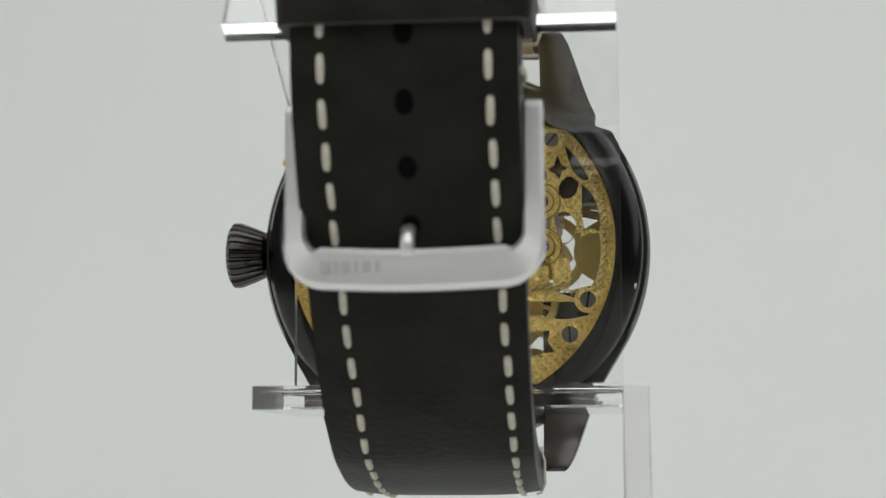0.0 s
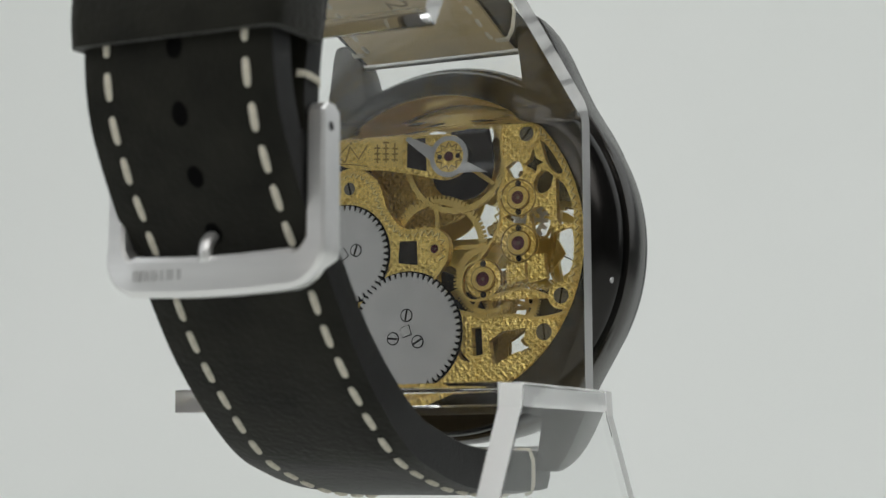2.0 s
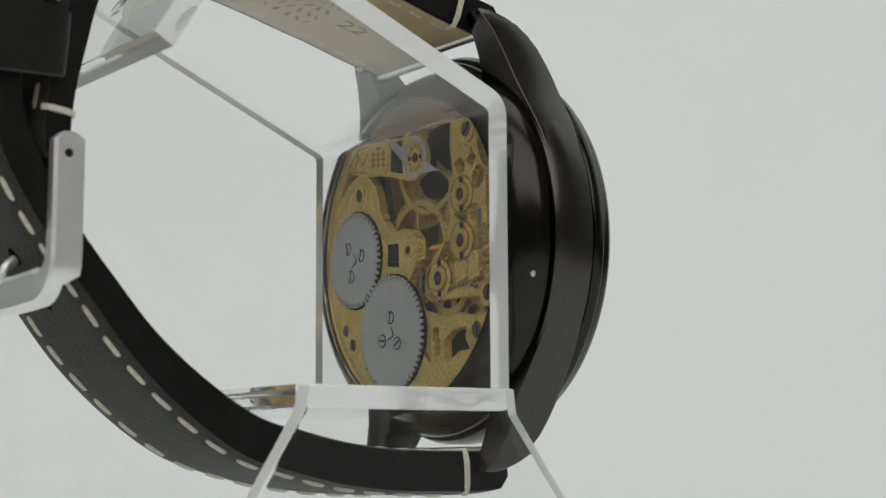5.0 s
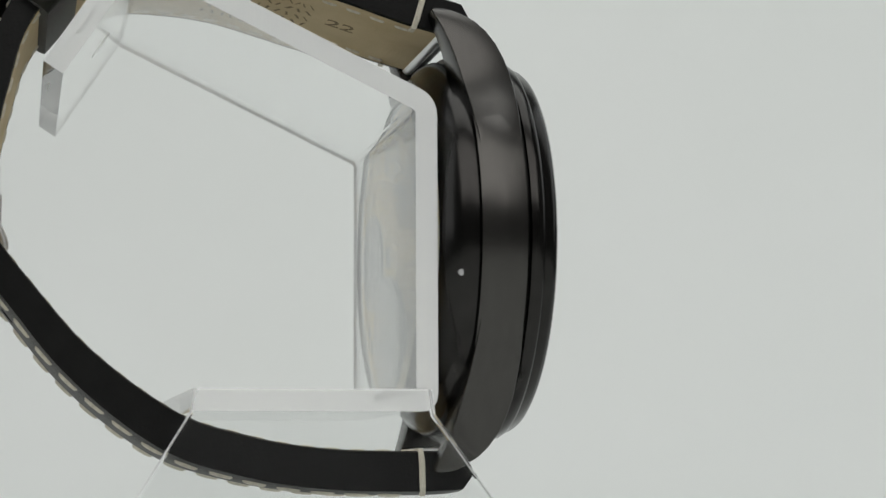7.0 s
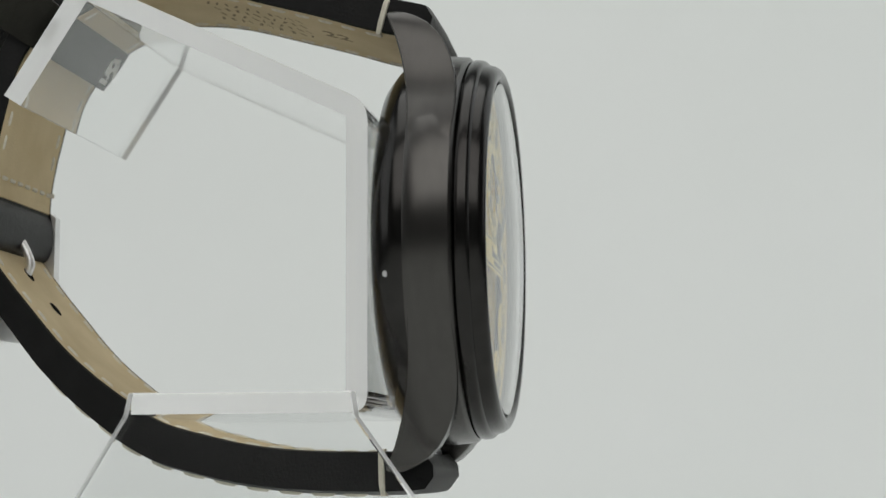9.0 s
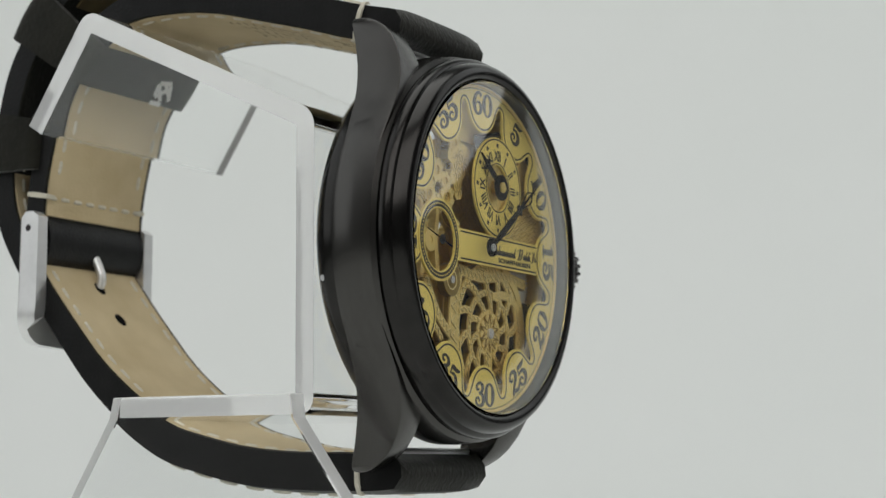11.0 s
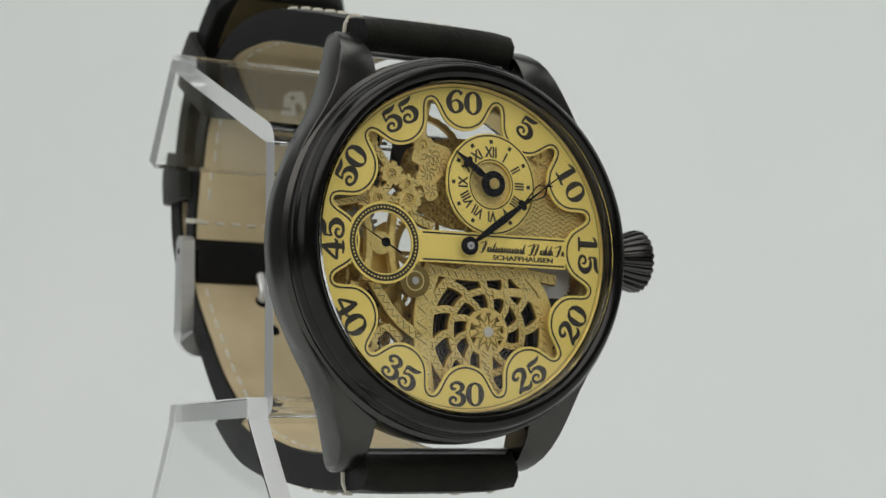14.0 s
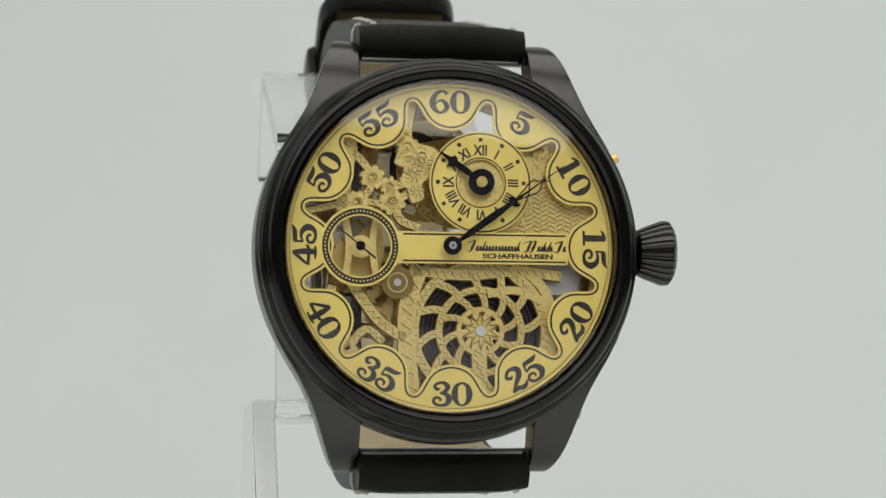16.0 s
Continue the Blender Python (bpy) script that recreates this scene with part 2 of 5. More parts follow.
def bend_outline(knots, thick, radius, steps=8):
    """The outline of a sheet bent along the knots (y, z): one face on the knots, the other at thick to the left."""
    pts = [Vector(k) for k in knots]
    line = [pts[0]]
    for a, b, c in zip(pts, pts[1:], pts[2:]):
        u, w = (a - b).normalized(), (c - b).normalized()
        for s in range(steps + 1):
            g = s / steps
            line.append((b + u * radius).lerp(b, g).lerp(b.lerp(b + w * radius, g), g))
    line.append(pts[-1])
    other = []
    for i, p in enumerate(line):
        d = (line[min(i + 1, len(line) - 1)] - line[max(i - 1, 0)]).normalized()
        other.append(p + Vector((-d.y, d.x)) * thick)
    return [tuple(p) for p in line], [tuple(p) for p in other]


def sheet(line, other, x0, x1):
    n = len(line)
    v = [(x, *p) for x in (x0, x1) for p in line + other]
    m = 2 * n
    f = []
    for i in range(n - 1):
        f += [(i, i + 1, m + i + 1, m + i), (n + i, n + i + 1, m + n + i + 1, m + n + i),
              (i, i + 1, n + i + 1, n + i), (m + i, m + i + 1, m + n + i + 1, m + n + i)]
    f += [(0, n, m + n, m), (n - 1, 2 * n - 1, m + 2 * n - 1, m + n - 1)]
    return v, f


def bevelled(ob, width, segments=2, angle=30):
    b = bmesh.new()
    b.from_mesh(ob.data)
    es = [e for e in b.edges if len(e.link_faces) == 2 and e.calc_face_angle(0) > radians(angle)]
    bmesh.ops.bevel(b, geom=es, offset=width * MM, segments=segments, profile=0.5, affect="EDGES", clamp_overlap=True)
    for fc in b.faces:
        fc.smooth = True
    for e in b.edges:
        if len(e.link_faces) == 2 and e.calc_face_angle(0) > radians(40):
            e.smooth = False
    b.to_mesh(ob.data)
    b.free()
    return ob


def sawn(ob, across, cut=SAWN):
    """Give the narrow cut faces the sawn material: those that face along across, or all but those that face along x."""
    for p in ob.data.polygons:
        p.use_smooth = False
    ob.data.materials.append(cut)
    for p in ob.data.polygons:
        along = abs(p.normal.x) > 0.9
        if along == (across is not None):
            p.material_index = 1
    return ob


def display_stand():
    root = tagged(new("display_stand"), "clear bent acrylic stand holding the watch by its strap", "stand")
    # lip, ramp, upright and shelf are one sheet
    line, other = bend_outline([(54.2, 18.6), (44.4, 33.9), (7.0, 16.2), (7.0, -22.2), (36.4, -22.2)], 2.7, 2.4)
    sawn(bevelled(mesh("cradle", *sheet(line, other, -22.0, 20.2), ACRYLIC, root, "bent clear acrylic cradle"), 0.2), Vector((1, 0, 0))).visible_shadow = False
    # flared leg under one end of the shelf
    leg = [(8.4, -19.6), (36.2, -19.6), (36.8, -22.4), (43.0, -32.6), (62.0, -63.9), (-26.0, -63.9), (0.8, -32.6), (8.0, -22.6)]
    sawn(bevelled(mesh("leg", *extrude_x(leg, -25.0, -22.05), ACRYLIC, root, "flared clear acrylic leg"), 0.25), None, FROSTED).visible_shadow = False
    # pale maker's mark on the lip
    d = Vector((54.2 - 44.4, 18.6 - 33.9)).normalized()
    nrm = Vector((d.y, -d.x))

    def on_lip(a, b):
        p = Vector((44.4, 33.9)) + d * (8.2 + b) + nrm * 0.06
        return (a - 0.6, p.x, p.y)
    v, f = [], []
    bars = [((-2.2, -1.6), (0.2, 1.6)), ((-0.6, -2.0), (2.0, 0.4)), ((-1.8, 1.0), (1.4, -1.4)), ((-2.4, 2.2), (0.8, 2.2)), ((1.2, -1.8), (2.3, 1.2)), ((-2.2, -1.6), (-2.0, 0.8)), ((-2.0, -1.8), (1.2, -2.2))]
    for (ax, ay), (bx, by) in bars:
        ax, ay, bx, by = ax * 0.8, ay * 0.8, bx * 0.8, by * 0.8
        u = Vector((bx - ax, by - ay)).normalized() * 0.36
        w = Vector((-u.y, u.x))
        k = len(v)
        v += [on_lip(ax + w.x, ay + w.y), on_lip(bx + w.x, by + w.y), on_lip(bx - w.x, by - w.y), on_lip(ax - w.x, ay - w.y)]
        f.append((k, k + 1, k + 2, k + 3))
    mesh("printed_mark", v, f, FROST, root, "small pale printed mark")
    return root


stand = display_stand()

# ---- the watch ----
watch = tagged(new("wristwatch"), "black skeleton wristwatch with gilt movement on black leather strap", "wristwatch")


def watch_case():
    prof = [(22.0, -4.4), (22.0, -6.95), (22.3, -7.45), (22.8, -7.75), (23.35, -7.75), (23.9, -7.45), (24.3, -6.9), (24.55, -5.9), (24.92, -5.7), (25.12, -5.4), (25.2, -4.5), (25.0, -4.1), (23.0, -4.1)]
    mesh("bezel", *geo_lathe(prof, 144), POLISHED_BLACK, watch, "polished black steel bezel", auto=35)
    prof = [(22.2, -4.1), (25.0, -3.9), (25.6, -3.4), (25.85, -1.0), (25.8, 1.2), (25.4, 2.2), (22.2, 2.2)]
    mesh("case_band", *geo_lathe(prof, 144), BLACK_STEEL, watch, "brushed black steel case band", auto=35)
    prof = [(22.1, 2.22), (24.8, 2.3), (24.9, 3.6), (24.5, 4.3), (24.2, 4.9), (22.9, 6.0), (22.2, 6.5), (21.6, 6.7), (21.3, 6.4), (21.3, 5.4), (21.6, 5.2)]
    mesh("back_ring", *geo_lathe(prof, 144), POLISHED_BLACK, watch, "polished black case back ring", auto=35)
    # rehaut between crystal and dial
    prof = [(22.0, -6.4), (22.0, 5.0), (21.8, 5.0), (21.75, -5.0), (21.85, -6.4)]
    mesh("inner_flange", *geo_lathe(prof, 96), POLISHED_BLACK, watch, auto=35)
    prof = [(21.2, -1.8), (21.15, 5.2), (21.25, 5.35), (21.7, 5.35), (21.7, -1.8)]
    mesh("movement_ring", *geo_lathe(prof, 144), GILT, watch, "polished gilt movement ring", auto=35)
    dome = [(21.95 * s, -7.5 - 1.55 * (1 - s * s)) for s in [i / 16 for i in range(1, 17)]]
    c = mesh("crystal", *shell_geo(dome, 0.75), CRYSTAL, watch, "domed clear crystal", smooth=False, auto=30)
    c.visible_shadow = False
    back = [(21.25 * s, 6.45 + 0.3 * (1 - s * s)) for s in [i / 8 for i in range(1, 9)]]
    c = mesh("back_crystal", *crystal_geo(back, 6.0), CRYSTAL, watch, "clear case back crystal", auto=30)
    c.visible_shadow = False
    # lugs: sections along z with inner and outer x, front and back y
    rows = [(6.0, 11.6, 24.3, -3.2, 1.6), (9.0, 11.6, 23.9, -3.3, 1.8), (12.0, 11.6, 22.75, -3.5, 2.0), (14.4, 11.6, 21.45, -3.65, 2.2), (16.6, 11.6, 20.1, -3.68, 2.45), (18.6, 11.6, 18.95, -3.56, 2.75), (20.6, 11.6, 18.05, -3.3, 3.15),
            (22.6, 11.6, 17.3, -2.75, 3.6), (24.6, 11.6, 16.65, -1.9, 4.2), (26.3, 11.6, 16.05, -0.8, 4.8), (27.6, 11.6, 15.55, 0.5, 5.4), (28.5, 11.65, 15.1, 1.9, 5.8), (29.1, 11.8, 14.7, 3.2, 5.95), (29.4, 12.0, 14.3, 4.2, 5.7)]
    for sx in (-1, 1):
        for sz in (-1, 1):
            v = [(sx * x, y, sz * z) for z, a, b, yf, yb in rows for x, y in ((a, yf + 0.3), (b, yf), (b, yb), (a, yb))]
            f = [(0, 1, 2, 3), tuple(4 * (len(rows) - 1) + i for i in range(4))]
            for r in range(len(rows) - 1):
                f += [(4 * r + i, 4 * r + (i + 1) % 4, 4 * r + 4 + (i + 1) % 4, 4 * r + 4 + i) for i in range(4)]
            bevelled(mesh("lug", v, f, BLACK_STEEL, watch, "curved black steel strap lug"), 0.5, 3, 40)
    for sz in (-1, 1):
        v, f = extrude_x([(3.6 + 0.8 * math.cos(a), sz * 27.0 + 0.8 * math.sin(a)) for a in [2 * math.pi * i / 16 for i in range(16)]], -11.4, 11.4)
        mesh("spring_bar", v, f, STEEL, watch, auto=40)
    # fluted onion crown on its stem
    v, f, n, k = [], [], 120, 0
    prof = [(25.3, 1.6), (26.0, 2.2), (26.2, 3.1), (27.6, 3.7), (29.5, 4.4), (30.4, 4.4), (30.9, 3.7), (31.3, 2.2), (31.4, 0.0)]
    for i in range(n):
        a = 2 * math.pi * i / n
        flute = 0.36 if i % 5 in (0, 1) else 0.0
        for j, (x, r) in enumerate(prof):
            rr = r - flute * (1 if 2 <= j <= 6 else 0.0)
            v.append((x, -1.0 + rr * math.cos(a), rr * math.sin(a)))
    k = len(prof)
    for i in range(n):
        for s in range(k - 1):
            f.append((i * k + s, i * k + s + 1, ((i + 1) % n) * k + s + 1, ((i + 1) % n) * k + s))
    mesh("crown", v, f, BLACK_STEEL, watch, "fluted black winding crown", auto=25)
    # small recessed correctors in the band
    for ang, yy, r0 in ((193.0, 4.45, 24.25), (226.0, 1.7, 25.5)):
        ca, sa = math.cos(radians(ang)), math.sin(radians(ang))
        dots = [[(rr * ca - q * sa, yy + p, rr * sa + q * ca) for p, q in circle(0, 0, k, 16)] for rr, k in ((r0 - 0.4, 0.42), (r0 + 0.22, 0.40), (r0 + 0.28, 0.26))]
        v = dots[0] + dots[1] + dots[2]
        f = [(o + i, o + (i + 1) % 16, o + 16 + (i + 1) % 16, o + 16 + i) for o in (0, 16) for i in range(16)] + [tuple(range(32, 48))]
        mesh("corrector", v, f, GREY_STEEL, watch, "small steel corrector button", auto=40)
    # small gilt setting pin on the band
    a = radians(29)
    pin = [(x * math.cos(a) - z * math.sin(a), y - 1.0, x * math.sin(a) + z * math.cos(a)) for x, y, z in
           [(xx, 0.7 * math.cos(q), 0.7 * math.sin(q)) for xx in (25.4, 26.6, 27.0) for q in [2 * math.pi * i / 12 for i in range(12)]]]
    f = [tuple(range(24, 36))] + [(s * 12 + i, s * 12 + (i + 1) % 12, s * 12 + 12 + (i + 1) % 12, s * 12 + 12 + i) for s in range(2) for i in range(12)]
    mesh("setting_pin", pin, f, GILT, watch, "small gilt setting pin", auto=30)


def shell_geo(dome, thick, n=128):
    """A domed glass of even thickness, with a round edge wall."""
    prof = dome + [(dome[-1][0], dome[-1][1] + thick + 0.3)] + [(r * 0.992, y + thick) for r, y in dome[::-1]]
    v, f, k = [], [], len(prof)
    for i in range(n):
        a = 2 * math.pi * i / n
        v += [(r * math.cos(a), y, r * math.sin(a)) for r, y in prof]
    for i in range(n):
        j = (i + 1) % n
        f += [(i * k + q, i * k + q + 1, j * k + q + 1, j * k + q) for q in range(k - 1)]
    f += [tuple(i * k for i in range(n)), tuple(i * k + k - 1 for i in range(n))]
    return v, f


def crystal_geo(dome, flat, n=96):
    """A lens: a dome on one side and a flat face on the other."""
    v, f, k = [], [], len(dome)
    for i in range(n):
        a = 2 * math.pi * i / n
        v += [(r * math.cos(a), y, r * math.sin(a)) for r, y in dome] + [(dome[-1][0] * math.cos(a), flat, dome[-1][0] * math.sin(a))]
    k += 1
    for i in range(n):
        j = (i + 1) % n
        f += [(i * k + s, i * k + s + 1, j * k + s + 1, j * k + s) for s in range(k - 1)]
    f.append(tuple(i * k for i in range(n)))
    f.append(tuple(i * k + k - 1 for i in range(n)))
    return v, f


watch_case()

# ---- strap ----
LOWER = [(0.6, -29.3), (5, -29.6), (11, -29.6), (17.3, -29.4), (24, -28.7), (30.5, -27.3), (36.9, -25.3), (43.7, -21.0), (50.3, -15.3), (55.8, -8.8), (60, -3.5), (63.4, 1.4), (66.4, 7), (67.6, 13), (67.2, 21), (65.2, 29), (61.7, 35), (57.8, 40), (53.2, 44.0), (48.2, 46.6), (44.4, 47.4)]
UPPER = [(0.6, 28.6), (5, 29.6), (9, 30.6), (14.5, 32.3), (20, 33.8), (30, 36.4), (37.5, 37.1), (44.5, 36.6), (50.5, 34), (55, 30), (58, 25), (59.6, 19), (60.9, 13), (61.4, 8), (61.0, 5.5)]
SKEW = -1.3 / 66


class Strap:
    def __init__(self, knots, flip, thick, wide, step=1.2):
        self.pts, self.length = curve_points(knots, step)
        self.flip, self.thick, self.wide = flip, thick, wide

    def at(self, s):
        """Mid point, tangent and outward normal (y, z) at a length along the strap."""
        g = max(0.0, min(1.0, s / self.length)) * (len(self.pts) - 1)
        i = min(int(g), len(self.pts) - 2)
        p = self.pts[i].lerp(self.pts[i + 1], g - i)
        d = (self.pts[min(i + 2, len(self.pts) - 1)] - self.pts[max(i - 1, 0)]).normalized()
        return p, d, Vector((-d.y, d.x)) * self.flip

    def width(self, s):
        a, b = self.wide
        w = a + (b - a) * min(1, s / self.length)
        return w

    def depth(self, s):
        a, b = self.thick
        g = max(0.0, min(1.0, (s - 30) / 40))
        return a + (b - a) * g * g * (3 - 2 * g)

    def place(self, s, x, h):
        """A point at length s, x across and h above the middle."""
        p, d, o = self.at(s)
        q = p + o * h
        return (x + SKEW * p.x, q.x, q.y)


def strap_body(name, st, label, tip):
    n = len(st.pts)
    v, f = [], []
    for i in range(n):
        s = st.length * i / (n - 1)
        w, t = st.width(s) / 2, st.depth(s) / 2
        if tip and st.length - s < 10:
            w *= math.sqrt(max(0.02, 1 - (1 - (st.length - s) / 10) ** 2.2))
        if s < 1.6:
            t *= math.sqrt(max(0.1, 1 - (1 - s / 1.6) ** 2))
        # outer skin: domed top, square lower edges where the lining starts
        out = []
        for q in range(9):
            u = -1 + 2 * q / 8
            edge = 1 - abs(u) ** 5
            out.append((u * w, t * (0.80 + 0.20 * edge)))
        out += [(w * 1.0, 0.2 * t), (w * 0.995, -t * 0.98), (w * 0.965, -t * 1.06), (w * 0.945, -t * 0.9), (0.0, -t * 0.9), (-w * 0.945, -t * 0.9), (-w * 0.965, -t * 1.06), (-w * 0.995, -t * 0.98), (-w, 0.2 * t)]
        v += [st.place(s, x, h) for x, h in out]
        sec = len(out)
    for i in range(n - 1):
        f += [(i * sec + q, i * sec + (q + 1) % sec, (i + 1) * sec + (q + 1) % sec, (i + 1) * sec + q) for q in range(sec)]
    f += [tuple(range(sec)), tuple((n - 1) * sec + q for q in range(sec))]
    ob = mesh(name, v, f, LEATHER, watch, label, auto=50)
    # painted cut edges
    ob.data.materials.append(LEATHER_EDGE)
    for p in ob.data.polygons:
        if abs(p.normal.x) > 0.7:
            p.material_index = 1
    return ob


def strap_lining(st, parent, s0, s1, m=None, inset=0.65, label="beige nubuck strap lining"):
    v, f = [], []
    n = max(8, int((s1 - s0) / 1.2))
    for i in range(n + 1):
        s = s0 + (s1 - s0) * i / n
        w, t = st.width(s) / 2 - inset, st.depth(s) / 2
        v += [st.place(s, x, h) for x, h in ((-w, -t * 0.88), (-w + 0.1, -t * 1.04), (w - 0.1, -t * 1.04), (w, -t * 0.88))]
    for i in range(n):
        f += [(4 * i + q, 4 * i + (q + 1) % 4, 4 * i + 4 + (q + 1) % 4, 4 * i + 4 + q) for q in range(4)]
    f += [(0, 1, 2, 3), tuple(4 * n + q for q in range(4))]
    return mesh("lining", v, f, m or LINING, parent, label)


def stitch_mesh(length, wide, high):
    me = bpy.data.meshes.new("stitch")
    v, f = [], []
    for i, (g, k) in enumerate(((-0.5, 0.35), (-0.42, 0.85), (-0.2, 1.0), (0.2, 1.0), (0.42, 0.85), (0.5, 0.35))):
        v += [(k * wide / 2 * math.cos(a) * MM, g * length * MM, k * high * math.sin(a) * MM) for a in [math.pi * q / 4 for q in range(5)]]
    for i in range(5):
        f += [(5 * i + q, 5 * i + q + 1, 5 * i + 6 + q, 5 * i + 5 + q) for q in range(4)]
    me.from_pydata(v, [], f)
    for p in me.polygons:
        p.use_smooth = True
    me.materials.append(THREAD)
    return me


def stitches(st, parent, me, x, s0, s1, pitch, side=1, name="stitch", drift=0.0):
    """A row of stitches; drift carries the row aside towards the lugs."""
    x0 = x
    n = int((s1 - s0) / pitch)
    for i in range(n):
        s = s0 + pitch * (i + 0.5)
        p, d, o = st.at(s)
        t = st.depth(s) / 2
        x = x0 + drift * max(0.0, min(1.0, (86 - s) / 40))
        u = abs(x) / (st.width(s) / 2)
        h = t * (0.80 + 0.20 * (1 - u ** 5)) - 0.05 if side > 0 else -t * 1.04 + 0.03
        c = Vector(st.place(s, x + random.uniform(-0.08, 0.08), h))
        y_axis = Vector((SKEW * d.x + random.uniform(-0.03, 0.03), d.x, d.y)).normalized()
        z_axis = Vector((0, o.x, o.y)) * side
        x_axis = y_axis.cross(z_axis).normalized()
        z_axis = x_axis.cross(y_axis)
        ob = new(name, me)
        ob.parent = parent
        ob.matrix_basis = Matrix.Translation((c + OFF) * MM) @ Matrix((x_axis, y_axis, z_axis)).transposed().to_4x4()


def straps():
    low = Strap(LOWER, -1, (5.4, 4.0), (22.9, 22.4))
    up = Strap(UPPER, 1, (5.0, 3.4), (22.9, 22.6))
    lo = strap_body("lower_strap", low, "black leather strap tail with punched holes", True)
    hi = strap_body("upper_strap", up, "black leather buckle half of the strap", False)
    strap_lining(low, lo, 3.0, low.length - 44)
    strap_lining(low, lo, low.length - 16, low.length - 4.5, WORN_LINING, 2.6, "brown worn lining of the strap tip")
    strap_lining(up, hi, 3.0, up.length - 2.0)
    big, small = stitch_mesh(3.0, 0.85, 0.42), stitch_mesh(2.0, 0.6, 0.3)
    for x in (-8.3, 8.3):
        stitches(low, lo, big, x, 8.0, low.length - 10, 4.15, drift=-0.9)
        stitches(up, hi, big, x, 8.0, up.length - 4, 4.15)
        stitches(low, lo, small, x * 1.08, 6.0, low.length - 36, 3.3, -1, "lining_stitch")
        stitches(up, hi, small, x * 1.08, 6.0, up.length - 6, 3.3, -1, "lining_stitch")
    cross = stitch_mesh(1.7, 0.6, 0.3)
    for k in range(8):
        p, d, o = up.at(up.length - 5.0)
        c = Vector(up.place(up.length - 5.0, -9.6 + 2.75 * k, -up.depth(up.length) / 2 * 1.04 + 0.02))
        ob = new("end_stitch", cross)
        ob.parent = hi
        zx = Vector((0, -o.x, -o.y))
        yx = Vector((1, 0, 0))
        ob.matrix_basis = Matrix.Translation((c + OFF) * MM) @ Matrix((yx.cross(zx), yx, zx)).transposed().to_4x4()
    # cross stitch over each edge near the lugs
    for st, ob, sc in ((low, lo, 6.2), (up, hi, 6.2), (up, hi, up.length - 5.4)):
        for sx in (-1, 1):
            w, t = st.width(sc) / 2, st.depth(sc) / 2
            prof = [(sx * (w - 1.0), t * 0.93), (sx * (w - 0.4), t * 0.86), (sx * (w + 0.16), t * 0.5), (sx * (w + 0.18), -t * 0.6), (sx * (w - 0.4), -t * 1.08), (sx * (w - 2.0), -t * 1.1)]
            v = [st.place(sc + e + 0.25 * i * 0.3, x, h) for i, (x, h) in enumerate(prof) for e in (-0.4, 0.4)]
            v += [st.place(sc + e + 0.25 * i * 0.3, x + sx * 0.25, h + (0.25 if i < 2 else -0.25 if i > 3 else 0)) for i, (x, h) in enumerate(prof) for e in (-0.3, 0.3)]
            f = []
            m = 2 * len(prof)
            for i in range(len(prof) - 1):
                f += [(m + 2 * i, m + 2 * i + 1, m + 2 * i + 3, m + 2 * i + 2), (2 * i, 2 * i + 2, m + 2 * i + 2, m + 2 * i), (2 * i + 1, 2 * i + 3, m + 2 * i + 3, m + 2 * i + 1)]
            mesh("cross_stitch", v, f, THREAD, ob, "cream cross stitch at the strap edge", auto=60)
    first = min(range(len(low.pts)), key=lambda i: abs(low.pts[i].y - 1.4) + abs(low.pts[i].x - 63.4)) * low.length / (len(low.pts) - 1)
    # punched holes: dimples along the tail with their shade painted black, seen on both faces
    hole = [(0.85 * math.cos(a), 1.05 * math.sin(a)) for a in [2 * math.pi * i / 20 for i in range(20)]]
    for k in range(-2, 3):
        s = first + 6.3 * k
        for side in (1, -1):
            t = low.depth(s) / 2
            h = (t + 0.03) if side > 0 else -(t * 1.04 + 0.03)
            v = [low.place(s + 1.15 * b, 1.15 * a, h - 0.05 * side) for a, b in hole] + [low.place(s + b, a, h + 0.05 * side) for a, b in hole] + [low.place(s + 0.85 * b, 0.85 * a, h) for a, b in hole]
            f = [(o + i, o + (i + 1) % 20, o + 20 + (i + 1) % 20, o + 20 + i) for o in (0, 20) for i in range(20)] + [tuple(range(40, 60))]
            mesh("hole", v, f, HOLE, lo, "punched buckle hole")
    # keepers
    for s, wide, who, name, reach in ((first + 13.4, 8.6, low, "keeper", 5.0), (first + 32.6, 8.4, low, "keeper", 9.4)):
        v, f = [], []
        for i in range(7):
            ss = s + wide * i / 6
            w = who.width(ss) / 2 + 1.3
            top, bottom = who.depth(ss) / 2 + 1.1, -who.depth(ss) / 2 - reach
            puff = 0.25 * math.sin(math.pi * i / 6)
            prof = []
            for cx, cz, a0 in ((w - 1.6, top - 1.6, 0), (-w + 1.6, top - 1.6, 90), (-w + 1.6, bottom + 1.6, 180), (w - 1.6, bottom + 1.6, 270)):
                for q in range(5):
                    a = radians(a0 + 22.5 * q)
                    prof.append((cx + (1.6 + puff) * math.cos(a), cz + (1.6 + puff) * math.sin(a)))
            inner = [(x * (w - 1.1) / w, (z - (top + bottom) / 2) * 0.78 + (top + bottom) / 2) for x, z in prof]
            v += [who.place(ss, x, h) for x, h in prof] + [who.place(ss, x, h) for x, h in inner]
        k = 40
        for i in range(6):
            for q in range(20):
                r = (q + 1) % 20
                f += [(i * k + q, i * k + r, i * k + k + r, i * k + k + q), (i * k + 20 + q, i * k + 20 + r, i * k + k + 20 + r, i * k + k + 20 + q)]
        for i in (0, 6):
            f += [(i * k + q, i * k + (q + 1) % 20, i * k + 20 + (q + 1) % 20, i * k + 20 + q) for q in range(20)]
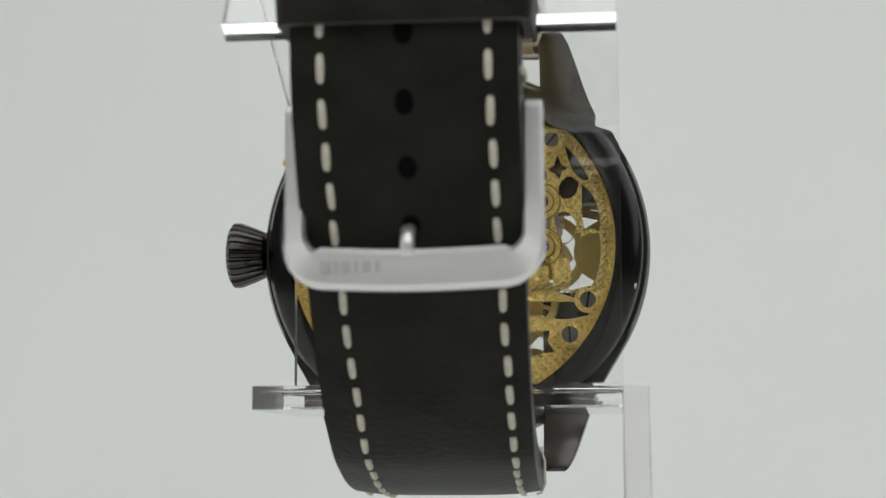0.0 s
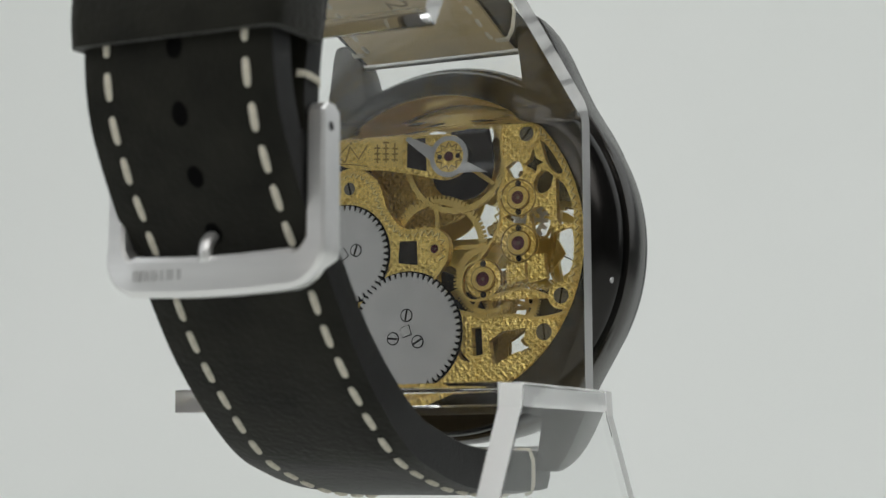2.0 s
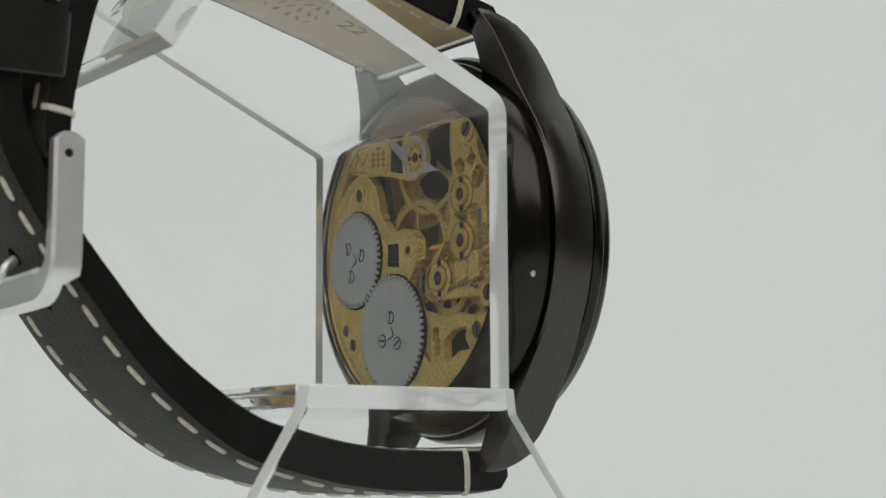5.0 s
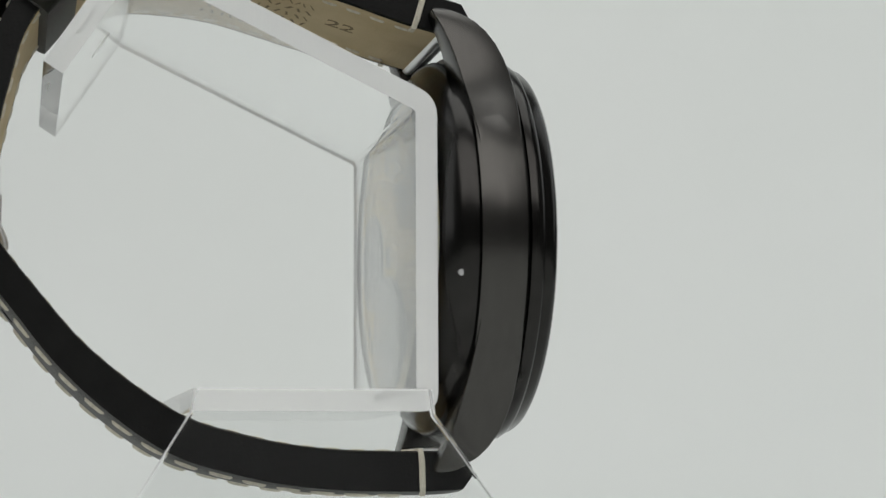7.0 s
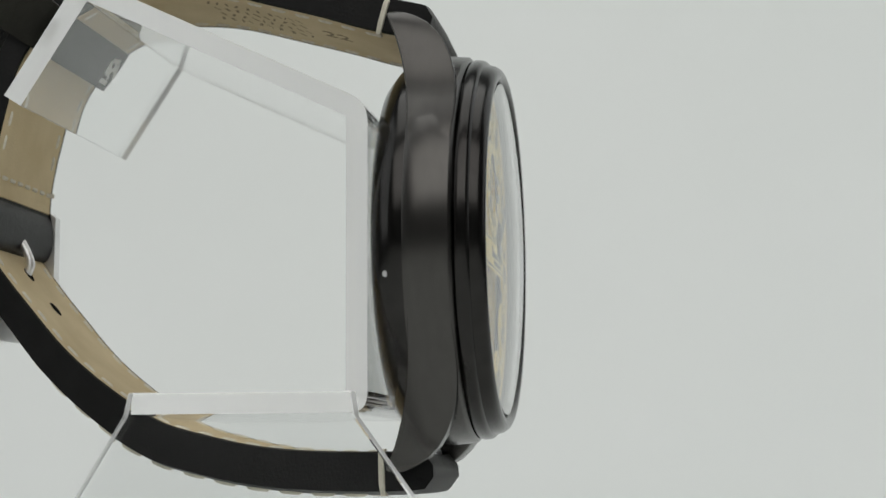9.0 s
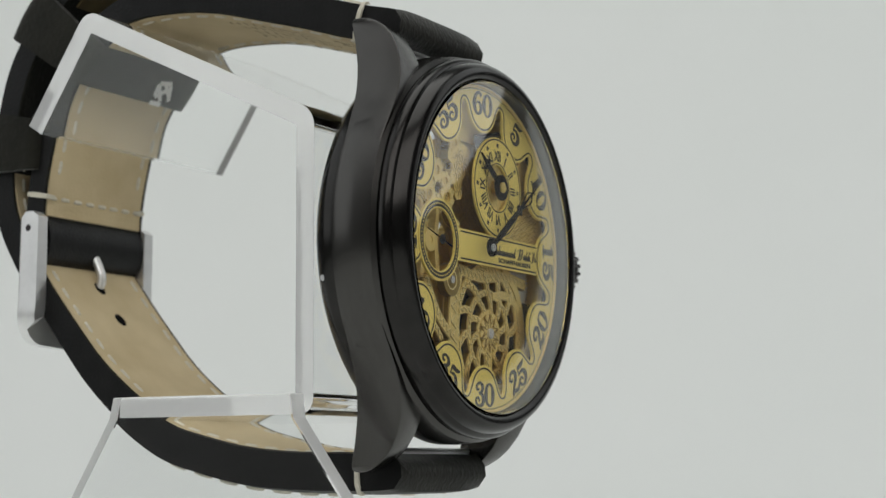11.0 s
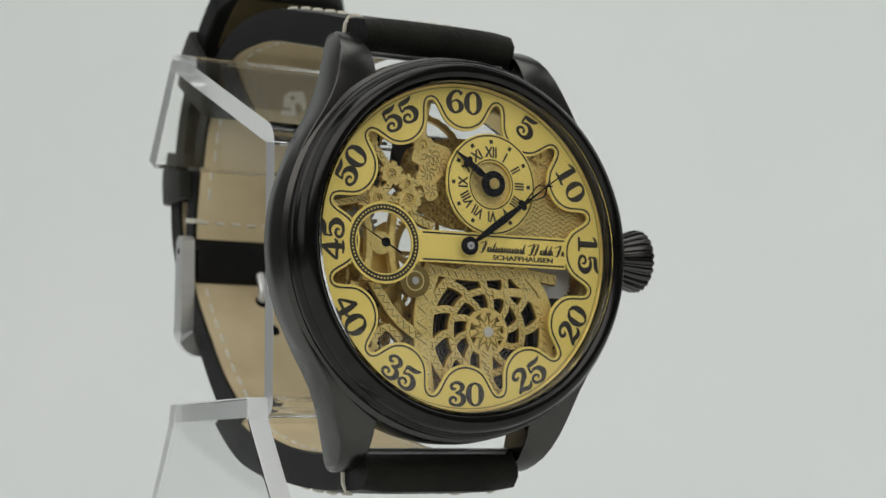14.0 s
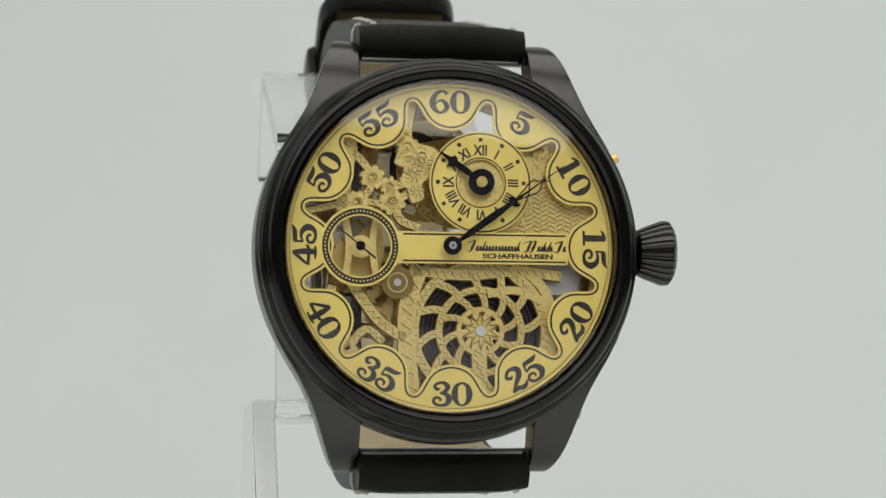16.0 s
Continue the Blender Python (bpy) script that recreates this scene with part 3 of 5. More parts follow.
        mesh(name, v, f, LEATHER, watch, "black leather strap keeper loop", auto=50)
    # hinge fold of the upper strap round the buckle's bar
    v, f = extrude_x([(60.9 + 1.9 * math.cos(a), 4.2 + 3.7 * math.sin(a)) for a in [2 * math.pi * i / 24 for i in range(24)]], -11.6, 9.6)
    mesh("hinge_fold", v, f, LEATHER_EDGE, watch, "folded leather end over the buckle bar", auto=40)
    # writing on the lining
    def on_lining(st, s, x, turn):
        p, d, o = st.at(s)
        c = Vector(st.place(s, x, -st.depth(s) / 2 * 1.04 - 0.02))
        zx = Vector((0, -o.x, -o.y))
        yx = Vector((0, -d.x, -d.y))
        xx = yx.cross(zx)
        return Matrix.Translation(c) @ Matrix((xx, yx, zx)).transposed().to_4x4() @ pose(0, 0, 0, 0, 0, turn)
    text_mesh("size_mark", "22", 4.2, on_lining(up, 14.5, 0.0, 90), LINING_INK, hi, "stamped strap width", 0.02, 0.02)
    for x in (-4.2, -1.2, 1.8, 4.6):
        q = 19.0
        while q < 33.0:
            ln = random.uniform(0.5, 1.3)
            lean = random.uniform(-0.5, 0.5)
            v = [up.place(q + a + lean * b, x + b, -up.depth(q) / 2 * 1.04 - 0.03) for a, b in ((0, -0.75), (ln * 0.4, -0.75), (ln * 0.4, 0.75), (0, 0.75))]
            mesh("lining_print", v, [(0, 1, 2, 3)], LINING_INK, hi)
            q += ln + random.uniform(0.3, 0.6)


straps()


def buckle():
    root = new("buckle")
    root.parent = watch
    tagged(root, "brushed steel pin buckle")
    cx, half = -1.4, 13.0
    top, low = (60.7, 7.2), (60.6, -8.9)
    axis = (Vector(low) - Vector(top)).normalized()
    outw = Vector((-axis.y, axis.x))
    if outw.x < 0:
        outw = -outw
    length = (Vector(low) - Vector(top)).length

    def pt(x, a, h):
        p = Vector(top) + axis * a + outw * h
        return (cx + x, p.x, p.y)
    # U-shaped frame: arms, rounded corners and the wide bar
    path, wid = [], []
    for i, g in enumerate((-0.05, 0.0, 0.08, 0.3, 0.55, 0.8)):
        path.append((-half + 0.9, length * g))
        wid.append(1.9 + 0.25 * i / 5)
    for i in range(1, 6):
        a = math.pi / 2 * i / 6
        path.append((-half + 0.9 + 2.6 * (1 - math.cos(a)), length * 0.80 + (length * 0.20) * math.sin(a)))
        wid.append(2.3 + 1.9 * i / 6)
    for i in range(9):
        path.append((-half + 3.5 + (2 * half - 7.0) * i / 8, length + 0.35 * math.sin(math.pi * i / 8)))
        wid.append(4.2)
    path += [(-x, y) for x, y in path[:11][::-1]]
    wid += wid[:11][::-1]
    v, f, n = [], [], len(path)
    for i, (x, a) in enumerate(path):
        p, q = Vector(path[max(i - 1, 0)]), Vector(path[min(i + 1, n - 1)])
        d = (q - p).normalized()
        nx = Vector((-d.y, d.x)) * wid[i] / 2
        bow = 1.0 * math.sin(math.pi * i / (n - 1)) ** 2
        deep = -0.2 if 8 <= i < n - 8 else -1.9
        for k, h in ((1, deep), (1.0, 1.2), (0.72, 1.6), (-0.72, 1.6), (-1.0, 1.2), (-1, deep)):
            if i in (0, n - 1):
                h *= 0.4
            v.append(pt(x + nx.x * k, a + nx.y * k, h + bow))
    for i in range(n - 1):
        f += [(6 * i + q, 6 * i + (q + 1) % 6, 6 * i + 6 + (q + 1) % 6, 6 * i + 6 + q) for q in range(6)]
    f += [tuple(range(6)), tuple(6 * (n - 1) + q for q in range(6))]
    mesh("buckle_frame", v, f, STEEL, root, "brushed steel buckle frame", auto=30)
    # pivot pin ends in the arms, engraved marks on the bar
    for sx in (-1, 1):
        v, f = extrude_x([(pt(0, 1.6, 0)[1] + 0.5 * math.cos(a), pt(0, 1.6, 0)[2] + 0.5 * math.sin(a)) for a in [2 * math.pi * i / 12 for i in range(12)]], cx + sx * (half - 0.3), cx + sx * (half + 0.12))
        mesh("pivot_end", v, f, DARK_STEEL, root)
    for x0, w in ((3.2, 0.5), (4.1, 0.9), (5.4, 0.4), (6.2, 0.8), (7.4, 0.6), (8.3, 0.9)):
        v = [pt(x0 + a, length + b, 2.62) for a, b in ((0, -0.55), (w, -0.55), (w, 0.55), (0, 0.55))]
        mesh("engraved_mark", v, [(0, 1, 2, 3)], STEEL_MARK, root)
    # prong from the pivot through the strap to the bar
    path = [(60.6, 4.0), (58.7, 0.6), (58.4, -1.2), (59.8, -3.4), (61.3, -4.8), (62.6, -6.0), (62.9, -7.9)]
    pts, ln = curve_points(path, 0.5)
    v, f = [], []
    for i, p in enumerate(pts):
        d = (pts[min(i + 1, len(pts) - 1)] - pts[max(i - 1, 0)]).normalized()
        nn = Vector((-d.y, d.x))
        for q in range(8):
            a = 2 * math.pi * q / 8
            r = 0.62 if i < len(pts) - 2 else 0.45
            w = p + nn * r * math.sin(a)
            v.append((-0.9 + 0.8 * math.cos(a), w.x, w.y))
    for i in range(len(pts) - 1):
        f += [(8 * i + q, 8 * i + (q + 1) % 8, 8 * i + 8 + (q + 1) % 8, 8 * i + 8 + q) for q in range(8)]
    f += [tuple(range(8)), tuple(8 * (len(pts) - 1) + q for q in range(8))]
    mesh("prong", v, f, STEEL, root, "steel buckle prong", smooth=True)


buckle()

# ---- dial ----
DY = -5.0


def geo_brush(knots, y0, y1, step=0.12):
    """A stroke of varying width through the knots (x, z, width)."""
    pts = curve_points(knots, step)[0]
    n, v, f = len(pts), [], []
    for i, p in enumerate(pts):
        a, b = pts[max(i - 1, 0)], pts[min(i + 1, n - 1)]
        d = Vector((b.x - a.x, b.y - a.y)).normalized() * max(p.z, 0.02) / 2
        v += [(p.x - d.y, y0, p.y + d.x), (p.x + d.y, y0, p.y - d.x), (p.x + d.y, y1, p.y - d.x), (p.x - d.y, y1, p.y + d.x)]
    for i in range(n - 1):
        f += [(4 * i + q, 4 * i + (q + 1) % 4, 4 * i + 4 + (q + 1) % 4, 4 * i + 4 + q) for q in range(4)]
    f += [(0, 1, 2, 3), tuple(4 * n - 4 + q for q in range(4))]
    return v, f


def geo_segments(path, width, y0, y1):
    """A thin polyline, one small bar for each leg of it."""
    out = []
    for a, b in zip(path, path[1:]):
        d = Vector((b[0] - a[0], b[1] - a[1]))
        if d.length < 1e-6:
            continue
        d = d.normalized() * width / 2
        out.append(geo_plate([(a[0] - d.y, a[1] + d.x), (b[0] - d.y, b[1] + d.x), (b[0] + d.y, b[1] - d.x), (a[0] + d.y, a[1] - d.x)], y0, y1))
    return out


def zigzag_path(path, amplitude, pitch):
    """Points that swing to either side of a line at even steps."""
    pts = curve_points(path, pitch)[0]
    out = []
    for i, p in enumerate(pts):
        d = (pts[min(i + 1, len(pts) - 1)] - pts[max(i - 1, 0)]).normalized()
        k = amplitude if i % 2 else -amplitude
        out.append((p.x - d.y * k, p.y + d.x * k))
    return out


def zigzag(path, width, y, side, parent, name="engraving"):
    """A wolf-tooth line along a bar: the cut painted in shade, a painted glint beside it."""
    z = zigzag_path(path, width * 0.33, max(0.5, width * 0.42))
    mesh(name, *join(*geo_segments(z, 0.13, y - 0.02 * side, y + 0.03 * side)), CUT_SHADE, parent)
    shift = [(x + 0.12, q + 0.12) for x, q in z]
    mesh("cut_glint", *join(*geo_segments(shift, 0.12, y - 0.02 * side, y + 0.035 * side)), BRIGHT_GILT, parent)


# digits as brush strokes: knots of (x, height, width) on a body 0.66 wide and 1 high
DIGITS = {
    "0": [[(0.33, 0.97, 0.07), (0.15, 0.82, 0.16), (0.09, 0.5, 0.25), (0.15, 0.18, 0.16), (0.33, 0.03, 0.07), (0.51, 0.18, 0.16), (0.57, 0.5, 0.25), (0.51, 0.82, 0.16), (0.33, 0.97, 0.07)]],
    "1": [[(0.34, 0.98, 0.22), (0.34, 0.5, 0.24), (0.34, 0.02, 0.24)], [(0.10, 0.04, 0.09), (0.58, 0.04, 0.09)], [(0.36, 0.95, 0.12), (0.2, 0.88, 0.1), (0.08, 0.78, 0.05)]],
    "2": [[(0.30, 0.70, 0.06), (0.20, 0.64, 0.12), (0.10, 0.74, 0.14), (0.18, 0.91, 0.12), (0.36, 0.97, 0.14), (0.54, 0.84, 0.22), (0.50, 0.60, 0.22), (0.30, 0.36, 0.15), (0.08, 0.10, 0.08)], [(0.06, 0.06, 0.1), (0.24, 0.14, 0.16), (0.46, 0.07, 0.18), (0.60, 0.14, 0.12), (0.66, 0.28, 0.04)]],
    "3": [[(0.30, 0.72, 0.06), (0.18, 0.70, 0.13), (0.12, 0.82, 0.13), (0.24, 0.95, 0.1), (0.42, 0.95, 0.14), (0.54, 0.80, 0.2), (0.46, 0.62, 0.14), (0.28, 0.54, 0.06)], [(0.28, 0.54, 0.06), (0.50, 0.48, 0.16), (0.58, 0.28, 0.24), (0.48, 0.08, 0.16), (0.28, 0.03, 0.1), (0.10, 0.12, 0.12), (0.08, 0.28, 0.12), (0.20, 0.36, 0.1), (0.31, 0.28, 0.08), (0.26, 0.19, 0.05)]],
    "4": [[(0.44, 0.98, 0.12), (0.46, 0.5, 0.22), (0.45, 0.02, 0.20)], [(0.44, 0.95, 0.14), (0.24, 0.66, 0.12), (0.04, 0.36, 0.08)], [(0.02, 0.34, 0.12), (0.3, 0.32, 0.12), (0.58, 0.33, 0.12), (0.68, 0.42, 0.06)], [(0.22, 0.05, 0.06), (0.45, 0.03, 0.11), (0.64, 0.05, 0.06)]],
    "5": [[(0.14, 0.88, 0.16), (0.30, 0.88, 0.18), (0.48, 0.90, 0.16), (0.64, 1.0, 0.05)], [(0.12, 0.92, 0.09), (0.11, 0.72, 0.08), (0.10, 0.54, 0.07)], [(0.10, 0.54, 0.06), (0.26, 0.63, 0.1), (0.46, 0.57, 0.18), (0.57, 0.34, 0.25), (0.48, 0.10, 0.17), (0.28, 0.03, 0.11), (0.10, 0.12, 0.12), (0.07, 0.28, 0.11), (0.19, 0.38, 0.1), (0.32, 0.31, 0.09), (0.29, 0.19, 0.06)]],
    "6": [[(0.58, 0.82, 0.16), (0.46, 0.95, 0.1), (0.28, 0.90, 0.13), (0.13, 0.68, 0.2), (0.09, 0.42, 0.25), (0.17, 0.15, 0.18), (0.34, 0.03, 0.09), (0.51, 0.14, 0.16), (0.56, 0.32, 0.22), (0.47, 0.50, 0.14), (0.33, 0.55, 0.08), (0.20, 0.44, 0.05)]],
}


def numeral_geo(text, wide, high, weight, y0, y1):
    """The digits of a number as strokes round the origin."""
    geos, n = [], len(text)
    for i, c in enumerate(text):
        for k, stroke in enumerate(DIGITS[c]):
            geos.append(geo_brush([((x + 0.68 * i - 0.34 * n) * wide, (z - 0.5) * high, w * weight) for x, z, w in stroke], y0 - 0.004 * k, y1))
    return join(*geos)


def scallop(extra=0.0, n=720):
    """The inner edge of the minute ring: a lobe under each numeral, a round notch between."""
    out = []
    c, lobe, tip = 19.6, 4.15, 19.95
    for i in range(n):
        a = 360 * i / n
        d = radians((a + 15) % 30 - 15)
        k = lobe ** 2 - (c * math.sin(d)) ** 2
        r = c * math.cos(d) - math.sqrt(k) if k > 0 else 99
        # notch: a round-ended slot between lobes
        e = radians(15) - abs(d)
        s = 18.9 * math.sin(e)
        notch = 18.9 * math.cos(e) + math.sqrt(max(0.0, 1.05 ** 2 - s * s)) if abs(s) < 1.05 else 0
        r = min(r, tip)
        if notch:
            r = max(min(r, notch), 0) if r < 99 else notch
        out.append((a, r + extra))
    # soften
    rr = [r for _, r in out]
    for _ in range(6):
        rr = [(rr[i - 1] + 2 * rr[i] + rr[(i + 1) % n]) / 4 for i in range(n)]
    return [(r * math.sin(radians(a)), r * math.cos(radians(a))) for (a, _), r in zip(out, rr)]


def offset_line(path, d, closed=True):
    n, out = len(path), []
    for i in range(n):
        a, b = Vector(path[(i - 1) % n]), Vector(path[(i + 1) % n])
        t = (b - a).normalized()
        out.append((path[i][0] - t.y * d, path[i][1] + t.x * d))
    return out


def dial():
    inner = scallop()
    n = len(inner)
    outer = [(21.75 * math.sin(2 * math.pi * i / n), 21.75 * math.cos(2 * math.pi * i / n)) for i in range(n)]
    ring = mesh("minute_ring", *geo_ring(outer, inner, DY, DY + 0.35), DIAL_GOLD, watch, "matt gold scalloped minute ring")
    mesh("ring_outline", *geo_ribbon(offset_line(inner, 0.42), 0.24, DY - 0.03, DY + 0.01, True), INK, ring, "dark printed outline")
    # dotted minute track and beaded rim
    v, f = [], []
    for i in range(360):
        g = geo_plate(circle(21.2 * math.sin(2 * math.pi * i / 360), 21.2 * math.cos(2 * math.pi * i / 360), 0.11, 6), DY - 0.03, DY + 0.01)
        k = len(v)
        v += g[0]
        f += [tuple(q + k for q in h) for h in g[1]]
    mesh("minute_track", v, f, INK, ring, "ring of printed minute dots")
    mesh("rim", *geo_lathe([(21.4, DY), (21.5, DY - 0.2), (21.7, DY - 0.22), (21.76, DY)], 180), GILT, ring, "thin gilt rim", smooth=True)
    for i in range(12):
        a = 30 * i
        num = 60 if i == 0 else 5 * i
        x, z = 19.3 * math.sin(radians(a)), 19.3 * math.cos(radians(a))
        turn = -a if (a <= 90 or a >= 270) else 180 - a
        a2 = radians(-turn)
        v, f = numeral_geo(str(num), 4.0, 3.15, 3.5, DY - 0.05, DY + 0.01)
        mesh("numeral", [(x + p * math.cos(a2) + r * math.sin(a2), q, z - p * math.sin(a2) + r * math.cos(a2)) for p, q, r in v], f, INK, ring, "bold curled black minute numeral")
    # centre band with two printed lines
    y = DY - 0.06
    band = mesh("centre_band", *geo_plate([(-7.2, -2.25), (15.6, -2.25), (15.6, 1.95), (-7.2, 1.95)], y, y + 0.3), DIAL_GOLD, watch, "plain gold band across the dial")
    for z in (1.6, -1.9):
        mesh("band_line", *geo_plate([(-6.4, z - 0.11), (15.4, z - 0.11), (15.4, z + 0.11), (-6.4, z + 0.11)], y - 0.03, y + 0.01), INK, band)
    # the maker's name as plain strokes, the place line under it as short bars
    strokes = []
    for x0, count in ((3.25, 14), (11.5, 5), (14.95, 1)):
        wave = []
        for k in range(count):
            q = x0 + 0.42 * k
            wave += [(q, -0.5, 0.14), (q + 0.27, 0.16, 0.25), (q + 0.24, -0.3, 0.30)]
        strokes.append(wave + [(wave[-1][0] + 0.25, -0.5, 0.06)])
    for x0 in (2.6, 10.1, 10.75, 14.3):
        strokes.append([(x0 - 0.5, -0.45, 0.06), (x0 - 0.1, -0.62, 0.16), (x0 + 0.25, 0.0, 0.38), (x0 + 0.6, 0.85, 0.2), (x0 + 0.2, 0.76, 0.12), (x0 - 0.4, 0.55, 0.10)])
    for x0 in (4.1, 8.7, 12.2, 12.9):
        strokes.append([(x0, -0.5, 0.2), (x0 + 0.25, 0.1, 0.24), (x0 + 0.55, 0.8, 0.1)])
    v, f = join(*[geo_brush(k, y - 0.03 - 0.002 * i, y + 0.01, 0.15) for i, k in enumerate(strokes)])
    mesh("name_strokes", v, f, INK, band, "small black script line")
    text_mesh("place_line", "SCHAFFHAUSEN", 0.86, Matrix.Translation((8.9, y - 0.02, -1.22)) @ pose(0, 0, 0, 90), INK, band, "small black capital letters", 0.03, 0.02, 1.5)
    # hour ring
    hx, hz = 4.0, 8.55
    y = DY - 0.12
    hour = mesh("hour_ring", *geo_ring(circle(hx, hz, 6.85, 96), circle(hx, hz, 3.1, 96), y, y + 0.3), DIAL_GOLD, watch, "gold hour ring with black numerals")
    for r, w in ((6.55, 0.2), (3.3, 0.16)):
        mesh("ring_line", *geo_ring(circle(hx, hz, r + w / 2, 96), circle(hx, hz, r - w / 2, 96), y - 0.03, y + 0.01), INK, hour)
    for i, s in enumerate(("XII", "I", "II", "III", "IIII", "V", "VI", "VII", "VIII", "IX", "X", "XI")):
        a = 30 * i
        turn = -a
        text_mesh("hour_numeral", s, 1.95, Matrix.Translation((hx + 4.25 * math.sin(radians(a)), y - 0.02, hz + 4.25 * math.cos(radians(a)))) @ pose(0, 0, 0, 90) @ pose(0, 0, 0, 0, 0, turn), INK, hour, "", 0.05, 0.02, 0.78)
        x, z = hx + 5.75 * math.sin(radians(a)), hz + 5.75 * math.cos(radians(a))
        mesh("hour_dot", *geo_plate(circle(x, z, 0.36, 4, radians(45 - a)), y - 0.03, y + 0.01), INK, hour)
    mesh("hour_centre", *geo_ring(circle(hx, hz, 3.2, 64), circle(hx, hz, 1.1, 64), y + 0.5, y + 0.8), ENGRAVED, hour, "engraved gilt centre of the hour ring")
    # seconds ring
    sx, sz = -12.0, -0.1
    sec = mesh("seconds_ring", *geo_ring(circle(sx, sz, 5.3, 96), circle(sx, sz, 4.0, 96), y, y + 0.3), DIAL_GOLD, watch, "gold seconds ring")
    mesh("seconds_band", *geo_ring(circle(sx, sz, 4.98, 96), circle(sx, sz, 4.2, 96), y - 0.03, y + 0.01), INK, sec, "black printed seconds track")
    v, f = [], []
    for i in range(60):
        a = 2 * math.pi * i / 60
        g = geo_plate(circle(sx + 4.6 * math.cos(a), sz + 4.6 * math.sin(a), 0.13, 6), y - 0.05, y - 0.02)
        k = len(v)
        v += g[0]
        f += [tuple(q + k for q in h) for h in g[1]]
    mesh("seconds_dots", v, f, DIAL_GOLD, sec)


dial()


def hand_geo(length, tail, boss, stations, y0, y1):
    """A hand along +z: a round boss and a blade of given half widths by distance."""
    left = [(-w, d) for d, w in stations]
    right = [(w, d) for d, w in stations[::-1]]
    return join(geo_plate(left + right, y0, y1), geo_ring(circle(0, 0, boss, 40), circle(0, 0, boss * 0.38, 40), y0 - 0.05, y1 + 0.05), geo_plate(circle(0, 0, boss * 0.4, 20), y0 - 0.15, y1))


def turned(geo, deg, x, z):
    a = radians(deg)
    return [(x + p[0] * math.cos(a) + p[2] * math.sin(a), p[1], z - p[0] * math.sin(a) + p[2] * math.cos(a)) for p in geo[0]], geo[1]


def hand_set():
    g = hand_geo(16.5, 0, 1.22, [(1.0, 0.22), (3.0, 0.42), (6.5, 0.52), (9.6, 0.30), (9.9, 0.75), (10.3, 0.75), (10.6, 0.22), (13.2, 0.10), (18.6, 0.05)], -6.35, -6.15)
    loops = [geo_ribbon(spline((sx * 0.1, 10.4), (sx * 0.45, 12.0), (sx * 0.85, 13.6), (sx * 0.2, 14.6), (-sx * 0.45, 15.6)), 0.16, -6.33, -6.18) for sx in (-1, 1)]
    mesh("minute_hand", *turned(join(g, *loops), 54.2, 0, 0), BLUED, watch, "ornate blued steel minute hand")
    mesh("hand_pivot", *geo_ring(circle(0, 0, 0.5, 24), circle(0, 0, 0.16, 24), -6.62, -6.3), GREY_STEEL, watch, "small steel pivot of the minute hand")
    g = hand_geo(6.8, 0, 1.75, [(1.5, 0.30), (2.6, 0.46), (4.2, 0.40), (4.5, 0.75), (4.9, 0.75), (5.2, 0.3), (6.9, 0.06)], -5.75, -5.55)
    mesh("hour_hand", *turned(g, -54.5, 4.0, 8.55), BLUED, watch, "blued steel hour hand")
    mesh("hour_hub", *geo_plate(circle(4.0, 8.55, 0.72, 24), -6.02, -4.0), GILT, watch)
    g = hand_geo(4.2, 0, 0.62, [(-2.6, 0.11), (0.0, 0.10), (4.0, 0.05)], -5.6, -5.5)
    ob = mesh("seconds_hand", *g, BLUED, watch, "fine blued seconds hand", off=Vector((0, 0, 0)))
    return ob


seconds_hand = hand_set()


# ---- movement ----
def screw(x, z, r, y, side, angle, m=None):
    """A slotted screw head; side -1 faces the dial, 1 the back."""
    a = radians(angle)
    ca, sa = math.cos(a), math.sin(a)
    head = mesh("screw", *join(geo_plate(circle(x, z, r, 24), y, y + side * 0.10), geo_ring(circle(x, z, r * 0.86, 24), circle(x, z, r * 0.2, 24), y, y + side * 0.13)), m or GREY_STEEL, watch, "slotted steel screw")
    # slot and gap are black pieces on the head, shade as colour
    slot = [(x + ca * u - sa * w, z + sa * u + ca * w) for u, w in ((-r * 0.97, -0.13), (r * 0.97, -0.13), (r * 0.97, 0.13), (-r * 0.97, 0.13))]
    mesh("slot", *geo_plate(slot, y, y + side * 0.15), HOLE, head)
    mesh("gap", *geo_ring(circle(x, z, r + 0.17, 24), circle(x, z, r * 0.98, 24), y, y + side * 0.035), HOLE, head)
    return head


def jewel(x, z, r, y, side):
    s = mesh("jewel_setting", *geo_ring(circle(x, z, r, 32), circle(x, z, r * 0.62, 32), y, y + side * 0.35), GILT, watch, "gilt jewel setting")
    mesh("jewel", *geo_ring(circle(x, z, r * 0.61, 24), circle(x, z, r * 0.16, 24), y, y + side * 0.2), JEWEL, s, "dark red jewel")
    mesh("pivot", *geo_plate(circle(x, z, r * 0.13, 12), y, y + side * 0.26), SCREW_STEEL, s)


